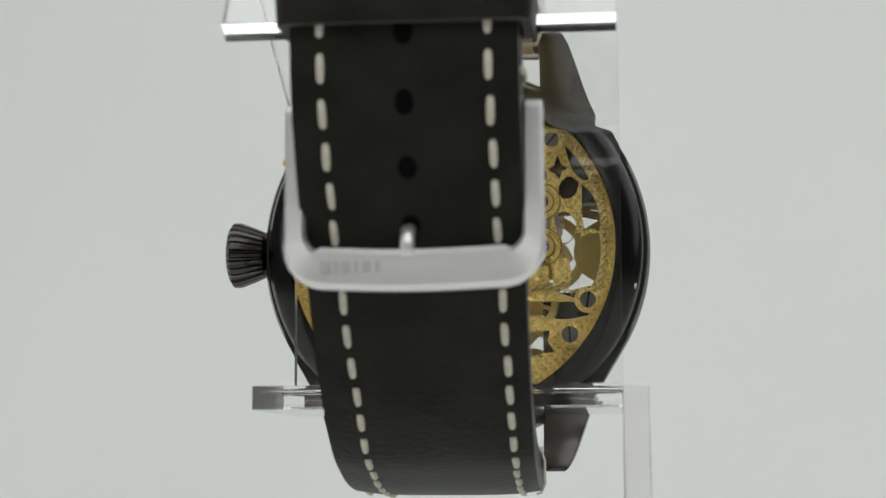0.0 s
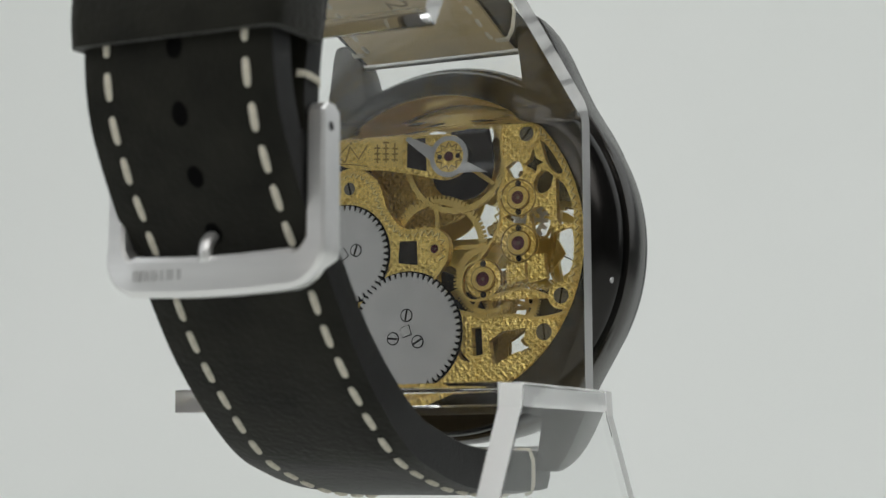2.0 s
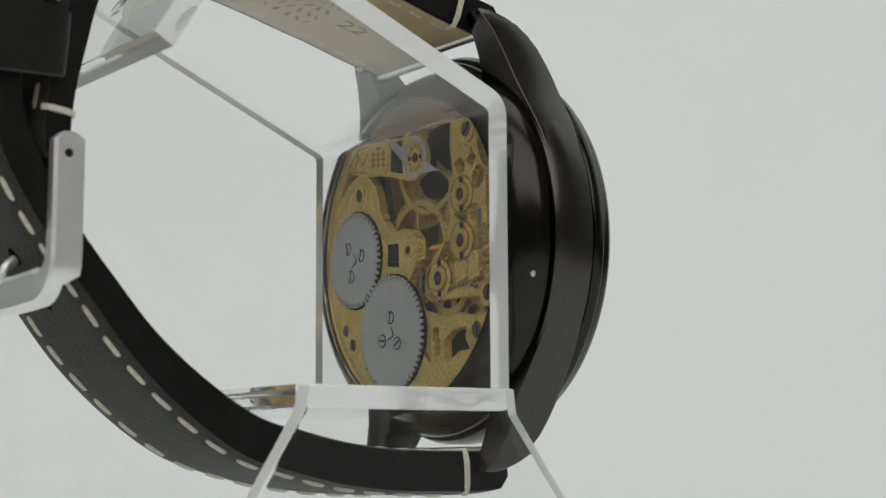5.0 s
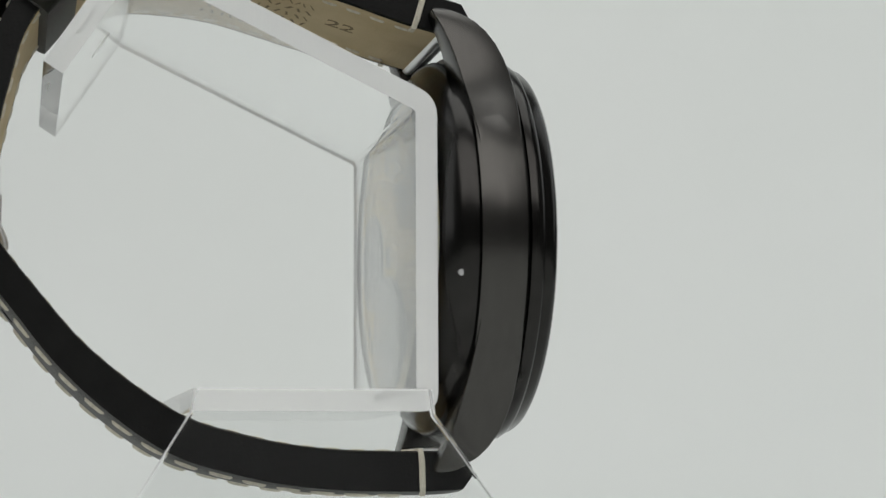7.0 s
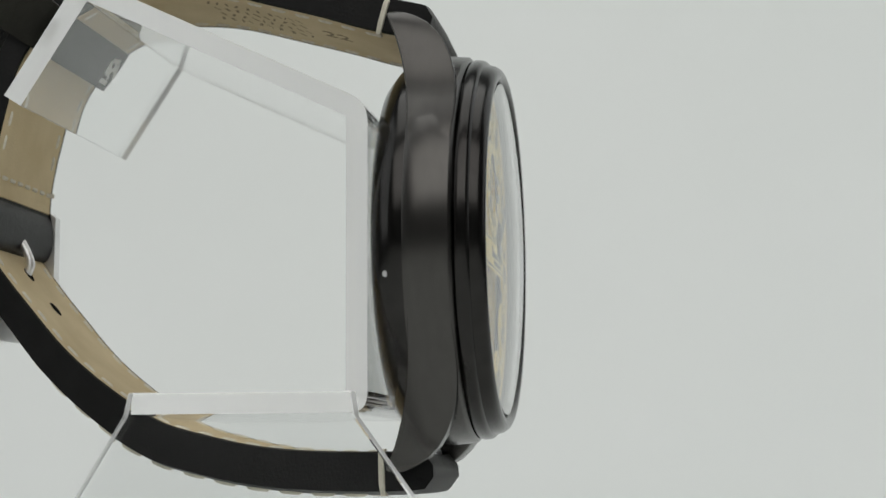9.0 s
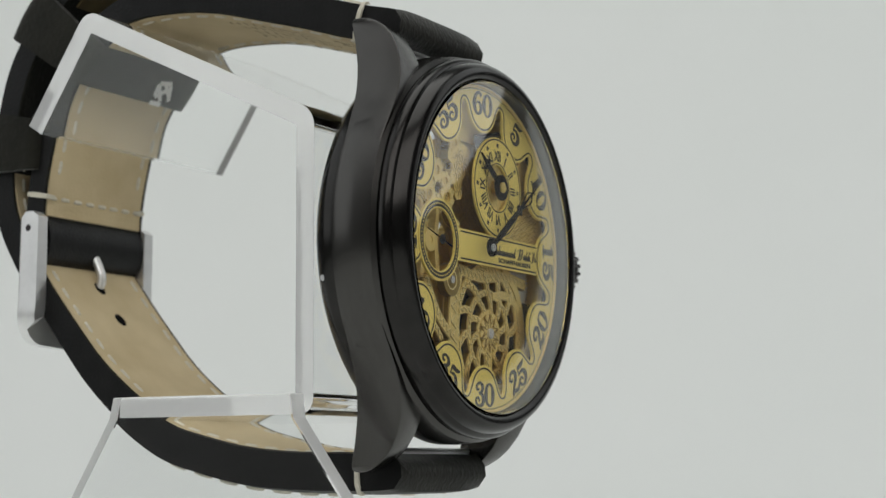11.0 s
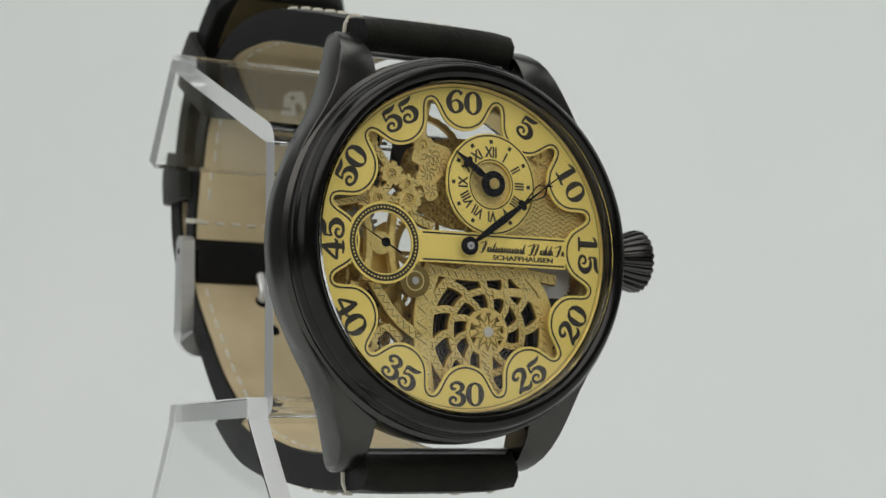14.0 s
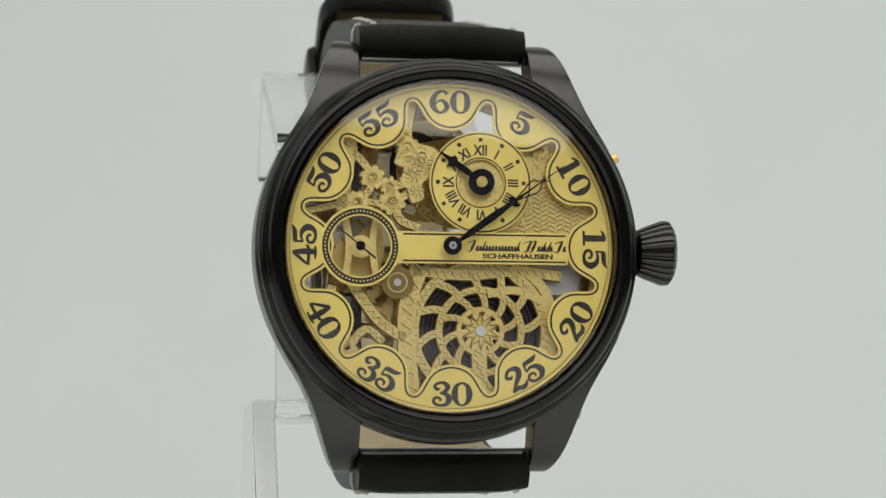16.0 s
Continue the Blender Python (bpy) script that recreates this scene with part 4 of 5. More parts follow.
def wheel(name, x, z, r, teeth, depth, y0, y1, m, spokes=0, rim=0.9, label="", a0=0.0):
    o = gear_outline(x, z, r, teeth, depth)
    if not spokes:
        return mesh(name, *geo_plate(o, y0, y1), m, watch, label)
    i = []
    for px, pz in o:
        q = Vector((px - x, pz - z)).normalized() * (r - depth - rim)
        i.append((x + q.x, z + q.y))
    gs = [geo_ring(o, i, y0, y1), geo_plate(circle(x, z, 0.9, 24), y0, y1)]
    for k in range(spokes):
        a = a0 + 2 * math.pi * k / spokes
        gs.append(geo_ribbon([(x + 0.5 * math.cos(a), z + 0.5 * math.sin(a)), (x + (r - depth - rim * 0.6) * math.cos(a), z + (r - depth - rim * 0.6) * math.sin(a))], 0.55, y0, y1))
    return mesh(name, *join(*gs), m, watch, label)


def arc(x, z, r, a0, a1, n=24):
    return [(x + r * math.cos(radians(a0 + (a1 - a0) * i / n)), z + r * math.sin(radians(a0 + (a1 - a0) * i / n))) for i in range(n + 1)]


def geo_pierced(outline, holes, y0, y1):
    """A plate with openings through it."""
    loops = [[Vector((x, z, 0)) for x, z in lp] for lp in [outline] + holes]
    flat = [(p.x, p.y) for lp in loops for p in lp]
    n = len(flat)
    v = [(x, y0, z) for x, z in flat] + [(x, y1, z) for x, z in flat]
    tri = tessellate_polygon(loops)
    f = [tuple(t) for t in tri] + [tuple(n + i for i in t) for t in tri]
    k = 0
    for lp in loops:
        m = len(lp)
        f += [(k + i, k + (i + 1) % m, n + k + (i + 1) % m, n + k + i) for i in range(m)]
        k += m
    return v, f


def engraved_rib(name, path, w, y0, y1, label, out=-1):
    """An engraved bar over a wider dark one, painted shade along its flanks; out is the side that it shows."""
    main = mesh(name, *geo_ribbon(path, w, y0, y1), ENGRAVED, watch, label)
    top = y0 if out < 0 else y1
    zigzag(path, w, top, out, main)
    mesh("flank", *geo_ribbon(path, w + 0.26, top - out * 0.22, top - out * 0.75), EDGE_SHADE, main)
    return main


def movement_front():
    y0, y1 = -3.6, -2.6
    hx, hz = 4.1, -11.0
    # lattice over the barrel: rings and curved arms
    def polar(r, a):
        return (hx + r * math.cos(radians(a)), hz + r * math.sin(radians(a)))
    rings = ((2.9, 0.6, 0.06), (5.5, 0.8, 0.02), (8.8, 1.15, 0.04))
    inner = [spline(polar(3.0, 36 * k + 5), polar(4.3, 36 * k + 11), polar(5.6, 36 * k + 20)) for k in range(10)]
    outer = [spline(polar(5.5, 30 * k + 2), polar(7.0, 30 * k + 6), polar(8.8, 30 * k + 14)) for k in range(12)]
    gs = [geo_ring(circle(hx, hz, r + w / 2, 72), circle(hx, hz, r - w / 2, 72), y0 + dy, y1) for r, w, dy in rings]
    gs.append(geo_ring(gear_outline(hx, hz, 2.7, 9, 0.7), [polar(0.7, 10 * i) for i in range(36)], y0 - 0.1, y1))
    gs += [geo_ribbon(p, 0.8, y0 - 0.05, y1) for p in inner] + [geo_ribbon(p, 0.95, y0 - 0.04, y1) for p in outer]
    gs.append(geo_ribbon(spline((hx + 4.4, hz + 9.5), (hx + 8.6, hz + 5.5), (hx + 9.8, hz), (hx + 8.8, hz - 5.0)), 1.3, y0 - 0.03, y1))
    gs.append(geo_ribbon(spline((hx + 1.0, hz + 5.0), (hx + 5.0, hz + 5.4), (hx + 9.4, hz + 3.6)), 1.1, y0 - 0.07, y1))
    lattice = mesh("barrel_lattice", *join(*gs), ENGRAVED, watch, "engraved gilt lattice over the mainspring barrel")
    # wider dark copy below: shade outline put into the colour
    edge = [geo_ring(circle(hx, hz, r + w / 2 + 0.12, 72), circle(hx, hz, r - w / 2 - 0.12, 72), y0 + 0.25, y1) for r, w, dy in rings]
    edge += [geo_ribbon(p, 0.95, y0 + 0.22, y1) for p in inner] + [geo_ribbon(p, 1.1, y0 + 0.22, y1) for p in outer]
    mesh("lattice_shade", *join(*edge), EDGE_SHADE, lattice, "dark cut flanks of the lattice")
    for r, w, dy in rings[1:]:
        zigzag(circle(hx, hz, r, 48) + [(hx + r, hz)], w, y0 + dy, -1, lattice)
    for k, p in enumerate(inner + outer):
        zigzag(p, 0.75, y0 - 0.05, -1, lattice)
    star = [polar(2.55 if k % 2 else 1.35, 18 * k) for k in range(20)]
    mesh("star_cut", *join(*geo_segments(star + star[:1], 0.13, y0 - 0.14, y0 - 0.08), *[q for k in range(10) for q in geo_segments([polar(0.8, 36 * k), polar(2.3, 36 * k + 18)], 0.11, y0 - 0.14, y0 - 0.08)]), EDGE_SHADE, lattice)
    mesh("barrel", *geo_plate(circle(hx, hz, 8.6, 80), -1.6, -1.2), DARK_STEEL, watch, "dark mainspring barrel drum")
    gs = [geo_ring(circle(hx, hz, r, 80), circle(hx, hz, r - 0.28, 80), -1.75, -1.6) for r in (8.2, 7.6, 7.0, 6.4, 5.8, 5.2, 4.6, 4.0)]
    mesh("mainspring", *join(*gs), SPRING, watch, "coiled steel mainspring")
    mesh("barrel_arbor", *geo_plate(circle(hx, hz, 0.68, 24), -4.0, -2.0), STEEL, watch)
    # pillars and frame of the front plate
    mesh("front_frame", *geo_ring([(20.9 * math.cos(radians(a)), 20.9 * math.sin(radians(a))) for a in range(0, 360, 3)], [(19.6 * math.cos(radians(a)), 19.6 * math.sin(radians(a))) for a in range(0, 360, 3)], y0, y1), ENGRAVED, watch, "engraved gilt frame of the movement")
    ribs = [([(-4.0, -2.4), (-5.6, -8.0), (-5.6, -14.5), (-5.0, -19.9)], 2.3), ([(-13.0, -4.8), (-9.5, -9.5), (-6.0, -12.0)], 1.3), ([(-4.8, -3.0), (2, -3.6), (9, -3.0), (15.0, -3.6)], 1.3),
            ([(8.5, -3.5), (11.6, -6.5), (13.2, -12.0), (12.4, -15.5)], 1.2), ([(-19.6, 4.5), (-12, 6.0), (-7.0, 5.2)], 0.8),
            ([(-14.0, 4.8), (-14.0, 9.0), (-13.2, 13.2), (-13.6, 14.5)], 1.9), ([(-5.0, 19.5), (-5.8, 15.0), (-5.2, 10)], 1.6),
            ([(-13.4, -13.0), (-11.0, -10.8), (-8.8, -12.5)], 0.9), ([(4.0, -19.0), (3.9, -12)], 1.9), ([(-10.2, 9.2), (-8.0, 8.1), (-5.0, 8.6)], 0.9), ([(-12.2, 5.9), (-10.6, 7.6), (-10.2, 9.2), (-11.6, 11.4), (-13.4, 13.2)], 0.9), ([(-7.6, 6.0), (-5.6, 7.0)], 0.9), ([(-7.6, 6.0), (-8.0, 8.1)], 0.8), ([(-7.6, 6.0), (-6.4, 3.6), (-4.0, 2.6)], 1.0), ([(-13.6, -13.1), (-16.4, -9.0), (-15.4, -5.2)], 1.1), ([(-8.8, 4.0), (-12.2, 5.9)], 0.7)]
    for path, w in ribs:
        engraved_rib("front_rib", spline(*path), w, y0 - 0.02, y1, "engraved gilt rib")
    # solid engraved plate beside the hour ring, and the foliate bridge opposite
    out = [(8.6, 14.6), (10.6, 15.9), (12.9, 15.6), (14.6, 13.6), (16.3, 10.6), (17.8, 8.0), (18.9, 5.4), (19.2, 3.2), (18.6, 1.5), (14.0, 1.3), (6.0, 1.2), (5.6, 8.0)]
    plate = mesh("engraved_plate", *geo_plate(spline(*out, out[0])[:-1], y0 + 0.05, y1), ENGRAVED, watch, "gilt plate engraved with basket weave")
    weave = []
    for i in range(9):
        for j in range(12):
            x, z = 9.2 + i * 1.05, 2.4 + j * 0.62 + (0.31 if i % 2 else 0.0)
            if x < 18.4 - 0.45 * max(0.0, z - 4.0) and (x - 4.0) ** 2 + (z - 8.55) ** 2 > 54:
                up = 0.42 if i % 2 else -0.42
                weave.append([(x, z - up / 2), (x + 1.0, z + up / 2)])
    for x, z in ((11.4, 12.9), (12.6, 13.6), (13.3, 11.8), (11.6, 11.0), (12.8, 10.2), (11.4, 9.2), (13.9, 13.0)):
        weave += [[(x - 0.5, z - 0.3), (x + 0.1, z + 0.4)], [(x + 0.1, z + 0.4), (x + 0.6, z - 0.2)]]
    # weave lines in shade colour, each with a painted glint above
    mesh("weave_cut", *join(*[q for p in weave for q in geo_segments(p, 0.13, y0 + 0.01, y0 + 0.06)]), CUT_SHADE, plate, "cut basket weave lines")
    mesh("cut_glint", *join(*[q for p in weave for q in geo_segments([(a, b + 0.13) for a, b in p], 0.12, y0 + 0.005, y0 + 0.06)]), BRIGHT_GILT, plate)
    out = [(-6.9, 12.6), (-5.8, 14.3), (-4.0, 13.8), (-1.4, 12.8), (-2.4, 9.8), (-3.6, 8.4), (-3.4, 6.6), (-5.0, 6.0), (-5.6, 7.8), (-6.6, 9.0), (-5.8, 10.4), (-7.2, 11.2)]
    leaf = mesh("foliate_bridge", *geo_plate(spline(*out, out[0])[:-1], y0 - 0.1, y1), ENGRAVED, watch, "foliate engraved gilt bridge")
    veins = []
    for cx, cz, r, n in ((-4.6, 12.2, 1.5, 9), (-3.2, 10.9, 1.3, 8), (-4.9, 9.7, 1.1, 8), (-4.4, 7.4, 0.9, 7)):
        for k in range(n):
            a = 2 * math.pi * k / n + cx
            veins.append([(cx + 0.25 * math.cos(a), cz + 0.25 * math.sin(a)), (cx + r * 0.7 * math.cos(a + 0.25), cz + r * 0.7 * math.sin(a + 0.25)), (cx + r * math.cos(a - 0.1), cz + r * math.sin(a - 0.1))])
    # veins in shade colour, painted glints shifted to one side
    mesh("leaf_vein", *join(*[q for p in veins for q in geo_segments(p, 0.12, y0 - 0.15, y0 - 0.08)]), CUT_SHADE, leaf, "cut veins of the leaf work")
    mesh("cut_glint", *join(*[q for p in veins for q in geo_segments([(a + 0.13, b + 0.1) for a, b in p], 0.11, y0 - 0.145, y0 - 0.08)]), BRIGHT_GILT, leaf)
    for x, z, r in ((-10.2, 9.2, 1.35), (-7.6, 6.0, 1.5), (-8.0, 8.1, 0.95), (-12.2, 5.9, 1.2), (-5.6, 13.4, 1.2), (-13.6, 13.4, 1.1), (-13.6, -13.1, 1.15), (12.4, 13.2, 0.9)):
        rose = mesh("rosette", *geo_ring(gear_outline(x, z, r + 0.3, 8, 0.3), circle(x, z, r * 0.42, 32), y0 - 0.22, y1), ENGRAVED, watch, "gilt rosette round a pivot hole")
        mesh("rosette_rim", *geo_ring(circle(x, z, r * 0.62, 32), circle(x, z, r * 0.42, 32), y0 - 0.3, y1), GILT, rose)
        # dark rim below each rosette, painted as its edge shade
        mesh("rosette_shade", *geo_ring(gear_outline(x, z, r + 0.52, 8, 0.3), circle(x, z, r * 0.5, 32), y0 + 0.05, y1), EDGE_SHADE, rose)
        mesh("pivot_hole", *geo_plate(circle(x, z, r * 0.42, 20), y0 + 0.1, y1), JEWEL, watch)
    # seconds bridge behind the small ring
    gs = [geo_ring(circle(-11.75, 0, 1.5, 40), circle(-11.75, 0, 0.5, 40), y0 - 0.1, y1)] + [geo_ribbon(spline((-11.75 + dx, -4.9), (-11.75 + dx * 0.7, 0), (-11.75 + dx, 4.9)), 0.9, y0, y1) for dx in (-2.2, 2.2)]
    gs.append(geo_ribbon([(-13.8, 0), (-9.7, 0)], 1.0, y0 + 0.05, y1))
    mesh("seconds_bridge", *join(*gs), ENGRAVED, watch, "engraved gilt seconds bridge")
    half = spline((-15.6, -1.2), (-14.2, 1.0), (-12.6, 0.6), (-11.0, 2.6), (-9.2, 3.0), (-8.4, 0.0), (-9.4, -3.0), (-12.6, -4.0), (-15.6, -1.2))[:-1]
    mesh("seconds_plate", *geo_plate(half, -1.6, -1.2), GILT, watch, "gilt plate behind the seconds ring")
    # small wheels seen between the ribs
    mesh("fourth_cap", *geo_plate(circle(-7.0, -4.7, 2.15, 48), -4.1, -3.0), DARK_GILT, watch, "polished gilt wheel cap")
    mesh("cap_line", *geo_ring(circle(-7.0, -4.7, 1.35, 40), circle(-7.0, -4.7, 1.15, 40), -4.14, -4.0), BRIGHT_GILT, watch)
    mesh("fourth_boss", *geo_plate(circle(-7.0, -4.7, 0.5, 24), -4.3, -2.9), GREY_STEEL, watch)
    wheel("third_wheel", -7.8, -8.0, 3.4, 48, 0.3, -1.4, -1.1, GILT, 4, 0.8, "gilt third wheel")
    wheel("centre_wheel", 0.4, -0.3, 7.2, 72, 0.5, 3.3, 3.6, GILT, 4, 0.75, "gilt centre wheel", 1.55)
    wheel("escape_wheel", -12.0, 3.0, 2.6, 15, 0.6, 1.8, 2.0, STEEL, 4, 0.5, "steel escape wheel")
    wheel("winding_wheel", 14.2, -3.4, 4.0, 40, 0.4, -2.4, -2.0, GREY_STEEL, 0, 0, "steel winding wheel")


def movement_back():
    y = 6.0
    # ratchet and crown wheels
    wheel("ratchet_wheel", 4.1, -11.1, 7.75, 56, 0.62, 5.42, 5.66, GREY_STEEL, 0, 0, "ground steel ratchet wheel")
    wheel("crown_wheel", 13.4, -0.5, 6.6, 48, 0.62, 5.42, 5.66, GREY_STEEL, 0, 0, "ground steel crown wheel")
    for x, z, a in ((4.0, -9.0, 100), (2.4, -12.5, 150), (6.0, -12.0, 5), (15.0, 1.2, 75), (11.5, 0.0, 110), (14.1, -2.7, 100)):
        screw(x, z, 0.72, 5.66, 1, a, GREY_STEEL)
    for x, z, q in ((4.1, -11.1, 0.5), (13.5, -0.5, 0.2)):
        mesh("arbor_square", *geo_plate(circle(x, z, 0.85, 4, q), 5.6, 5.84), GREY_STEEL, watch)
        # black square round the arbor, painted shade
        mesh("arbor_shade", *geo_plate(circle(x, z, 1.0, 4, q), 5.6, 5.69), HOLE, watch)
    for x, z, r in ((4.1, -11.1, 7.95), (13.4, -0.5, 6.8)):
        # black disc below each wheel: shade put into the colour
        mesh("wheel_seat_shade", *geo_plate(circle(x, z, r, 64), 5.1, 5.2), HOLE, watch, "dark sunk seat of a winding wheel")
    # barrel bridge under the wheels
    out = [(19.3, -6.5), (18.6, -11.0), (15.5, -15.0), (11.5, -18.6), (4, -20.0), (-4.6, -19.4), (-5.4, -16.0), (-3.2, -14.4), (-2.6, -9.5), (0.4, -4.8), (-1.7, -2.0), (-1.7, 1.0), (0.6, 2.5), (4.6, 2.6), (7.0, 5.2), (8.6, 9.2), (12.0, 11.2), (15.8, 10.0), (18.8, 6.5), (19.9, 0.0)]
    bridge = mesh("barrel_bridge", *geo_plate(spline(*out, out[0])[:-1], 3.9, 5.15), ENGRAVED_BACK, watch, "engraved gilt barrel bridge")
    zigzag(spline(*[(0.955 * a - 0.1, 0.955 * b) for a, b in out[:6]]), 1.1, 5.15, 1, bridge)
    zigzag(spline((-0.9, -2.0), (-0.9, 0.8), (1.2, 1.8), (4.9, 1.8), (7.7, 4.8), (9.2, 8.5), (12.0, 10.2), (15.4, 9.0), (18.0, 6.0)), 1.2, 5.15, 1, bridge)
    mesh("bridge_edge", *geo_ribbon(spline((0.2, -4.4), (-1.6, -1.8), (-1.6, 1.0), (0.8, 2.3), (4.4, 2.0), (7.2, 4.6), (8.9, 8.4), (12.0, 10.6), (15.6, 9.4)), 0.3, 5.1, 5.22), GILT, watch, "polished bridge edge")
    # no real opening: a dark sheet on the bridge stands for its shade
    mesh("bridge_window_shade", *geo_plate([(2.6, -2.4), (5.4, -2.0), (5.2, 0.9), (2.7, 0.8)], 5.1, 5.18), DARK_STEEL, watch, "dark opening in the bridge")
    for x, z, a, r in ((12.7, 8.4, 75, 0.95), (16.1, -10.0, 70, 0.95), (14.3, -12.1, 65, 1.0), (-13.1, 13.8, 130, 1.1), (-17.6, -7.3, 100, 1.15), (-15.2, -11.8, 85, 1.2)):
        mesh("screw_seat", *geo_ring(circle(x, z, r + 0.6, 32), circle(x, z, r * 0.9, 32), 4.9, 5.3), ENGRAVED_BACK, watch)
        screw(x, z, r, 5.15, 1, a, SCREW_STEEL)
    # balance cock, regulator and balance wheel
    out = [(15.8, 12.4), (12.2, 15.6), (6.0, 15.8), (1.6, 15.0), (-2.5, 14.6), (-4.6, 12.4), (-4.2, 9.6), (-1.6, 8.6), (2.0, 9.4), (7.0, 10.4), (12.0, 11.0)]
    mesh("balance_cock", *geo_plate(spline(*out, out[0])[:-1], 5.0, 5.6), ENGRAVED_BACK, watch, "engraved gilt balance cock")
    mesh("cock_panel", *geo_plate([(4.6, 10.6), (9.4, 11.3), (9.2, 14.9), (4.4, 14.6)], 5.6, 5.72), GILT, watch, "plain gilt panel on the cock")
    for x, n in ((5.2, 3), (6.5, 4), (7.8, 3)):
        for k in range(n):
            z = 11.6 + 0.75 * k + 0.1 * (x - 5)
            mesh("panel_mark", *geo_plate([(x, z), (x + 0.9, z + 0.06), (x + 0.9, z + 0.3), (x, z + 0.24)], 5.72, 5.76), EDGE_SHADE, watch)
        mesh("panel_mark", *geo_plate([(x + 0.35, 11.5), (x + 0.55, 11.5), (x + 0.55, 14.0), (x + 0.35, 14.0)], 5.72, 5.755), EDGE_SHADE, watch)
    # dark sheet laid on the cock in place of a shaded opening
    mesh("cock_window_shade", *geo_plate([(1.0, 9.9), (3.9, 10.6), (3.8, 14.2), (1.2, 14.4)], 5.58, 5.64), DARK_STEEL, watch, "dark opening in the cock")
    mesh("regulator", *join(geo_ring(circle(-2.3, 11.6, 2.75, 48), circle(-2.3, 11.6, 2.1, 48), 5.6, 5.85), geo_plate([(-0.4, 12.8), (3.7, 14.8), (4.0, 14.2), (0.2, 11.1)], 5.65, 5.85), geo_plate([(-4.6, 10.9), (-6.0, 10.1), (-7.9, 9.1), (-6.0, 9.3), (-3.6, 9.3)], 5.65, 5.85)), GREY_STEEL, watch, "steel regulator with index arm")
    mesh("cap_disc", *geo_plate(circle(-2.3, 11.6, 2.1, 48), 5.5, 5.8), ENGRAVED_BACK, watch, "engraved gilt cap disc")
    mesh("cap_star", *join(*geo_segments([(-2.3 + (1.95 if k % 2 else 1.25) * math.cos(math.pi * k / 10), 11.6 + (1.95 if k % 2 else 1.25) * math.sin(math.pi * k / 10)) for k in range(21)], 0.14, 5.78, 5.83)), EDGE_SHADE, watch)
    mesh("cap_jewel", *geo_plate(circle(-2.3, 11.6, 0.65, 24), 5.8, 5.86), JEWEL, watch)
    for dx in (-1.3, 1.3):
        mesh("cap_screw", *geo_plate(circle(-2.3 + dx, 11.6, 0.32, 16), 5.8, 5.86), DARK_STEEL, watch)
    mesh("cock_border", *join(*geo_segments(spline((15.0, 12.3), (11.8, 14.9), (9.8, 15.1)), 0.14, 5.58, 5.64), *geo_segments(spline((14.6, 11.9), (12.0, 11.6), (9.8, 11.2)), 0.14, 5.58, 5.64), *geo_segments(zigzag_path([(14.6, 12.3), (12.4, 13.2), (9.9, 13.1)], 0.9, 1.1), 0.16, 5.58, 5.64)), EDGE_SHADE, watch)
    # added dark sheet: shade of the void behind the balance
    mesh("balance_shadow", *geo_plate(spline((-6.6, 15.6), (-7.2, 11.5), (-6.6, 8.4), (-4.2, 6.4), (-0.6, 6.6), (1.4, 8.8), (1.2, 12.0), (-1.0, 15.4), (-4.0, 16.6), (-6.6, 15.6))[:-1], 2.3, 2.6), DARK_STEEL, watch, "dark steel plate under the balance")
    wheel("balance_wheel", -2.3, 11.6, 7.4, 30, 0.12, 3.0, 3.7, GILT, 2, 0.7, "gilt balance wheel with notched rim", 0.6)
    mesh("hairspring", *join(*[geo_ring(circle(-2.3, 11.6, r, 48), circle(-2.3, 11.6, r - 0.12, 48), 3.9, 4.1) for r in (1.2, 1.6, 2.0, 2.4)]), DARK_STEEL, watch, "dark coiled hairspring")
    # train bridges with jewels
    out = [(-9.6, 16.4), (-9.4, 12.3), (-9.9, 8.8), (-9.0, 6.2), (-9.3, 3.6), (-8.6, 1.2), (-6.4, -1.9), (-4.2, -3.2), (-3.7, -6.0), (-5.3, -7.4), (-9.0, -6.7), (-12.3, -6.2), (-17.0, -7.6), (-19.0, -7.4), (-20.2, -3.6), (-20.4, 3.0), (-19.2, 8.0), (-17.0, 12.0), (-13.6, 16.0)]
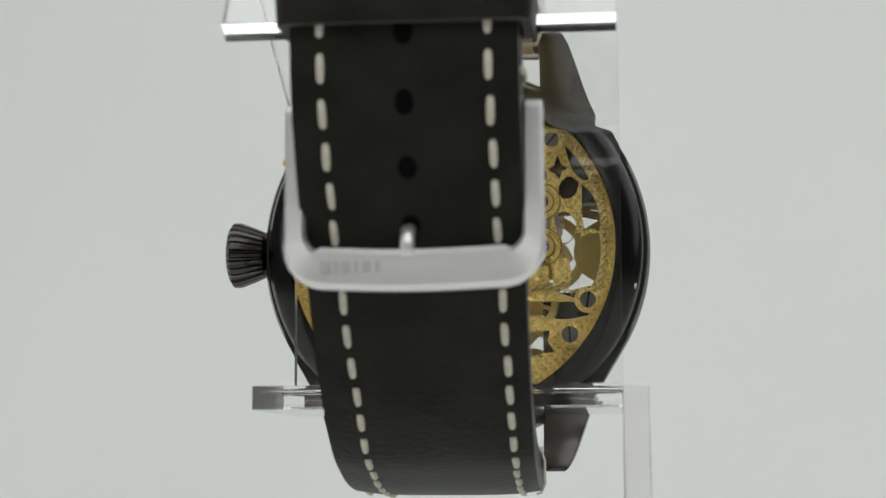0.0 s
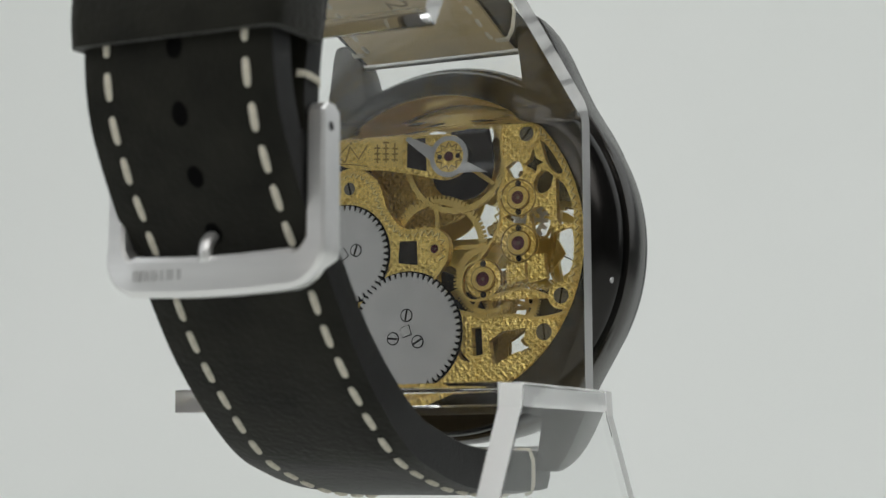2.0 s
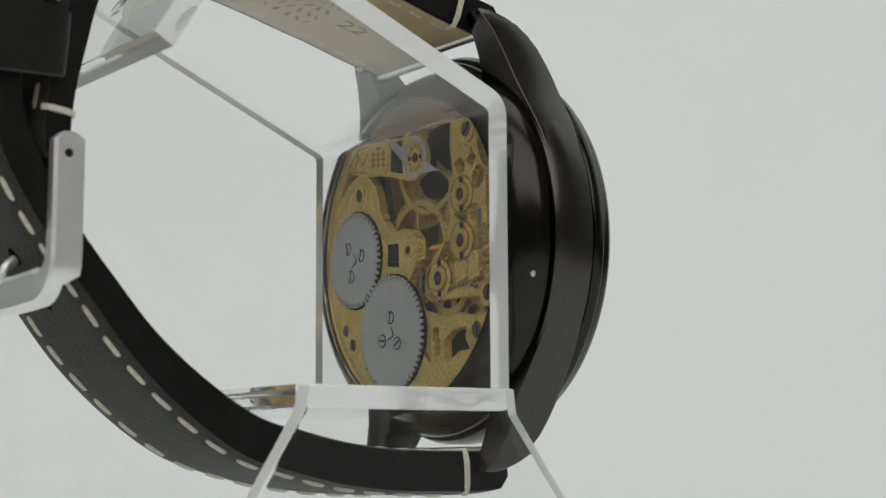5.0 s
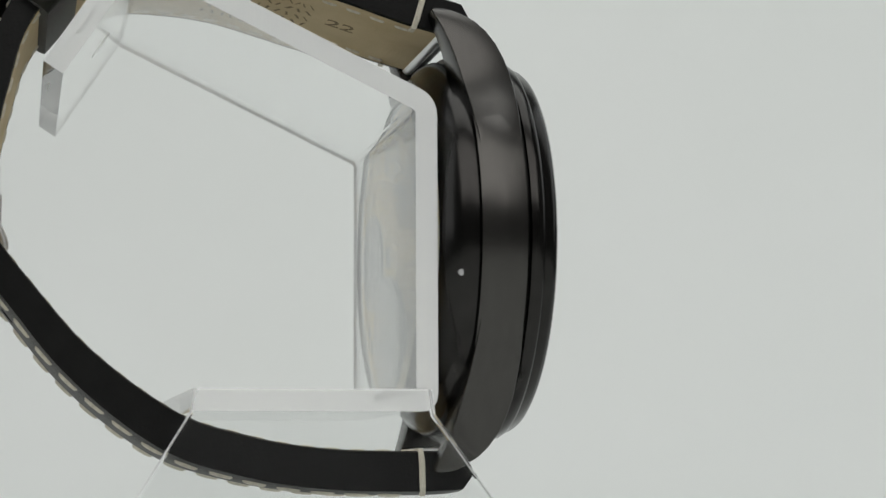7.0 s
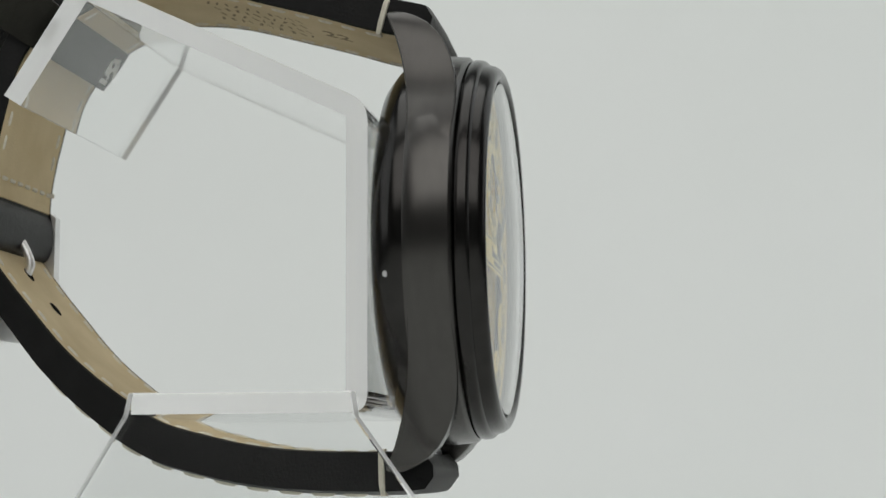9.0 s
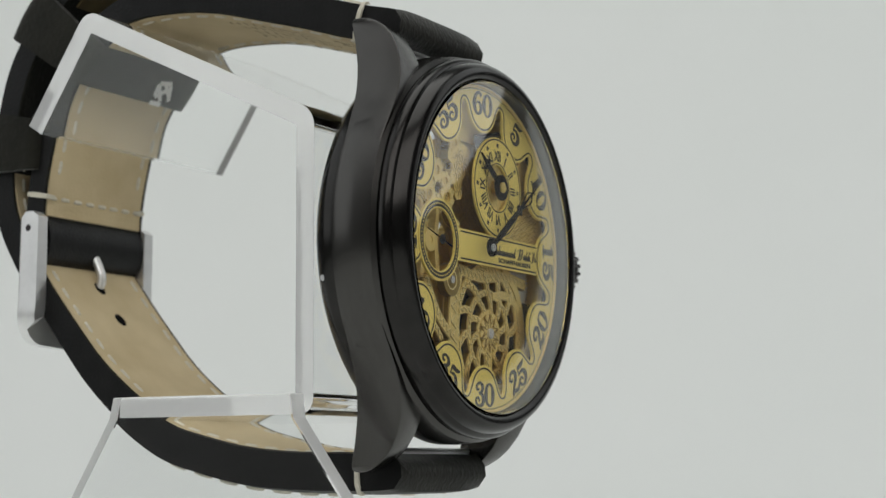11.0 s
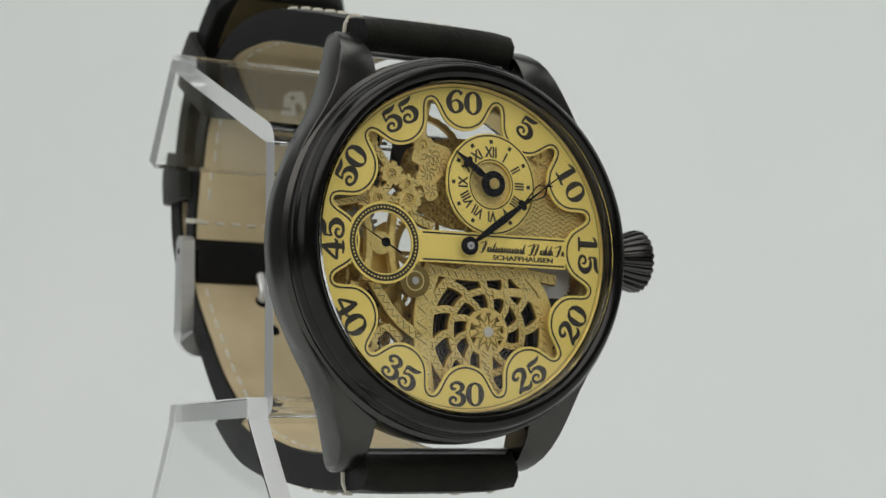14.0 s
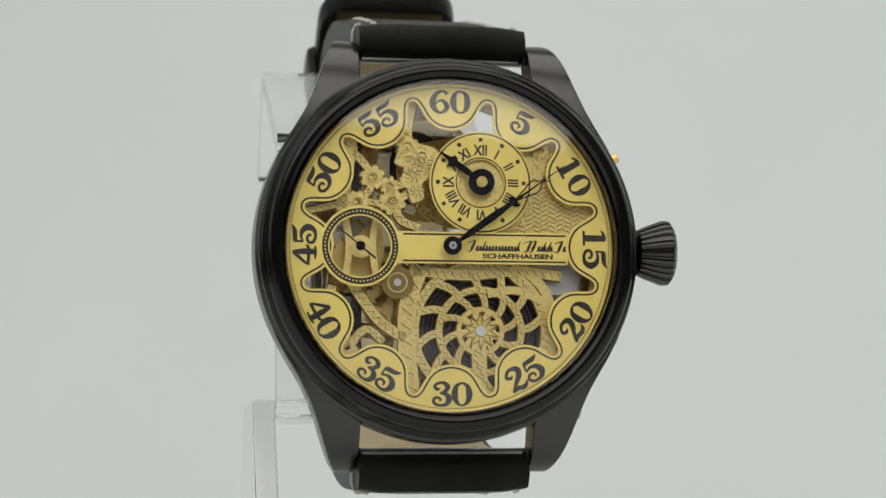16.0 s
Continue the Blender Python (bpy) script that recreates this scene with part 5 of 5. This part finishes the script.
    holes = [[(-14.9, 10.0), (-14.2, 10.4), (-13.9, 11.4), (-13.5, 10.3), (-12.9, 9.9), (-13.6, 9.5), (-14.1, 8.9), (-14.3, 9.7)],
             spline((-16.3, 7.9), (-15.3, 8.6), (-14.3, 7.6), (-14.6, 6.4), (-15.8, 6.6), (-16.3, 7.9))[:-1],
             spline((-10.4, 9.6), (-11.6, 10.2), (-12.2, 8.9), (-11.2, 8.4), (-10.4, 9.6))[:-1],
             [(-10.2, 3.2), (-11.2, 3.5), (-12.6, 3.3), (-12.4, 2.3), (-11.0, 2.6)],
             spline((-13.6, 3.4), (-14.8, 3.8), (-15.8, 2.6), (-15.2, 0.9), (-14.2, 0.8), (-13.9, 2.0), (-13.6, 3.4))[:-1],
             [(-13.2, -2.4), (-14.9, -2.2), (-15.2, -4.6), (-13.4, -5.0)],
             [(-10.3, -3.2), (-12.2, -2.9), (-12.3, -4.7), (-10.4, -5.2)],
             spline((-17.0, 0.6), (-18.6, 0.8), (-18.8, -2.6), (-17.6, -4.8), (-16.5, -3.6), (-17.0, 0.6))[:-1],
             spline((-17.2, 7.0), (-18.2, 6.0), (-19.0, 3.6), (-18.6, 2.2), (-17.4, 2.8), (-17.2, 7.0))[:-1],
             spline((-15.2, 12.4), (-16.4, 11.4), (-17.6, 9.4), (-17.0, 8.9), (-15.9, 10.0), (-15.2, 12.4))[:-1]]
    grown = []
    for h in holes:
        cx, cz = sum(p[0] for p in h) / len(h), sum(p[1] for p in h) / len(h)
        grown.append([(cx + 1.36 * (p[0] - cx), cz + 1.36 * (p[1] - cz)) for p in h])
    holes = grown
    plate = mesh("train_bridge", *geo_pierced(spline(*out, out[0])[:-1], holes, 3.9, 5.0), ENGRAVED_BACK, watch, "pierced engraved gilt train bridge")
    zigzag(spline((-9.0, 8.8), (-9.4, 6.2), (-8.6, 2.6), (-8.2, 0.8)), 0.9, 5.0, 1, plate)
    zigzag(spline((-14.2, 14.8), (-17.6, 10.6), (-19.4, 5.0), (-19.7, -1.0), (-18.9, -5.6)), 0.9, 5.0, 1, plate)
    zigzag(spline((-5.4, -6.8), (-9.0, -6.0), (-12.3, -5.6), (-16.0, -6.4)), 0.9, 5.0, 1, plate)
    mesh("bevel", *geo_ribbon(spline(*out[:13]), 0.3, 4.9, 5.08), GILT, plate, "polished edge of the bridge")
    out = [(-3.2, -8.6), (-7.0, -9.6), (-11.0, -9.5), (-14.5, -10.0), (-18.2, -9.4), (-17.2, -12.5), (-14.2, -15.6), (-9.0, -18.6), (-4.6, -19.4), (-5.2, -16.0), (-3.4, -13.5)]
    holes = [[(-7.5, -12.7), (-9.4, -11.5), (-12.6, -11.2), (-12.3, -12.6), (-13.2, -14.0), (-11.4, -14.4), (-9.8, -15.4), (-7.9, -15.7)], [(-5.0, -11.0), (-6.4, -10.8), (-6.6, -14.4), (-5.2, -14.6)]]
    plate = mesh("foot_bridge", *geo_pierced(spline(*out, out[0])[:-1], holes, 3.9, 5.0), ENGRAVED_BACK, watch, "pierced engraved gilt foot bridge")
    mesh("bevel", *geo_ribbon(spline(*out[:5]), 0.35, 4.9, 5.08), GILT, plate, "polished edge of the bridge")
    for x, z, r in ((-11.8, 5.6, 1.75), (-11.8, -0.3, 1.85), (-6.8, -4.7, 1.9)):
        mesh("bridge_foot", *geo_plate(circle(x, z, r + 0.5, 40), 4.0, 5.05), ENGRAVED_BACK, watch)
        mesh("foot_gap", *geo_ring(circle(x, z, r + 0.72, 40), circle(x, z, r + 0.5, 40), 4.9, 5.03), EDGE_SHADE, watch)
        mesh("setting_gap", *geo_ring(circle(x, z, r * 0.92, 40), circle(x, z, r * 0.8, 40), 5.0, 5.08), EDGE_SHADE, watch)
        jewel(x, z, r * 0.8, 5.05, 1)
        for s in (-1, 1):
            mesh("setting_screw", *geo_plate(circle(x, z + s * (r + 0.1), 0.4, 16), 5.05, 5.14), DARK_STEEL, watch)
    jewel(0.0, -0.4, 0.95, 5.15, 1)
    wheel("fourth_wheel", -9.9, -7.4, 3.9, 64, 0.36, 2.7, 3.0, GILT, 4, 0.7, "gilt fourth wheel", 0.3)
    wheel("train_wheel", -6.8, -4.7, 4.9, 64, 0.42, 3.45, 3.7, GILT, 4, 0.7, "gilt train wheel", 0.5)
    mesh("rear_frame", *geo_ribbon(arc(0, 0, 20.8, 128, 412, 90), 1.8, 3.6, 5.0), ENGRAVED_BACK, watch, "engraved gilt rear frame")
    # under-plates that close the view between the bridges
    out = [(12.0, 12.0), (9.0, 4.0), (3.0, 3.0), (-2.0, 4.2), (-5.6, 8.0), (-6.4, 11.6), (-4.0, 14.4), (4.0, 15.6), (10.0, 15.0)]
    mesh("dial_plate_back", *geo_plate(spline(*out, out[0])[:-1], 0.6, 1.0), ENGRAVED_BACK, watch, "engraved gilt plate under the balance")
    out = [(-14.5, -14.6), (-11.0, -17.6), (-7.4, -18.4), (-8.4, -16.0), (-11.6, -14.2)]
    mesh("foot_plate", *geo_plate(spline(*out, out[0])[:-1], 4.2, 5.2), ENGRAVED_BACK, watch, "polished gilt foot of the bridge")


movement_front()
movement_back()


# ---- motion: watch and stand turn together, the seconds hand runs ----
TURN = [(0.0, 174.48), (1.0, 164.73), (2.0, 154.73), (3.0, 144.53), (4.0, 134.18), (5.2, 121.95), (6.5, 108.61), (7.5, 97.88), (8.5, 87.07), (9.2, 79.63), (10.3, 68.35), (11.5, 55.93), (12.5, 45.5), (13.5, 34.89), (14.5, 24.42), (15.25, 16.75), (16.0, 9.31)]


def motions():
    rows = [(t, pose(0, 0, 0, 0, 0, a)) for t, a in TURN]
    walk(watch, rows)
    walk(stand, rows)
    centre = (Vector((-12.0, 0, -0.1)) + OFF) * MM
    walk(seconds_hand, [(t, pose(centre.x, centre.y, centre.z, 0, 309.5 - 4.8 * (16 - t), 0)) for t in (0, 4, 8, 12, 16)])


motions()
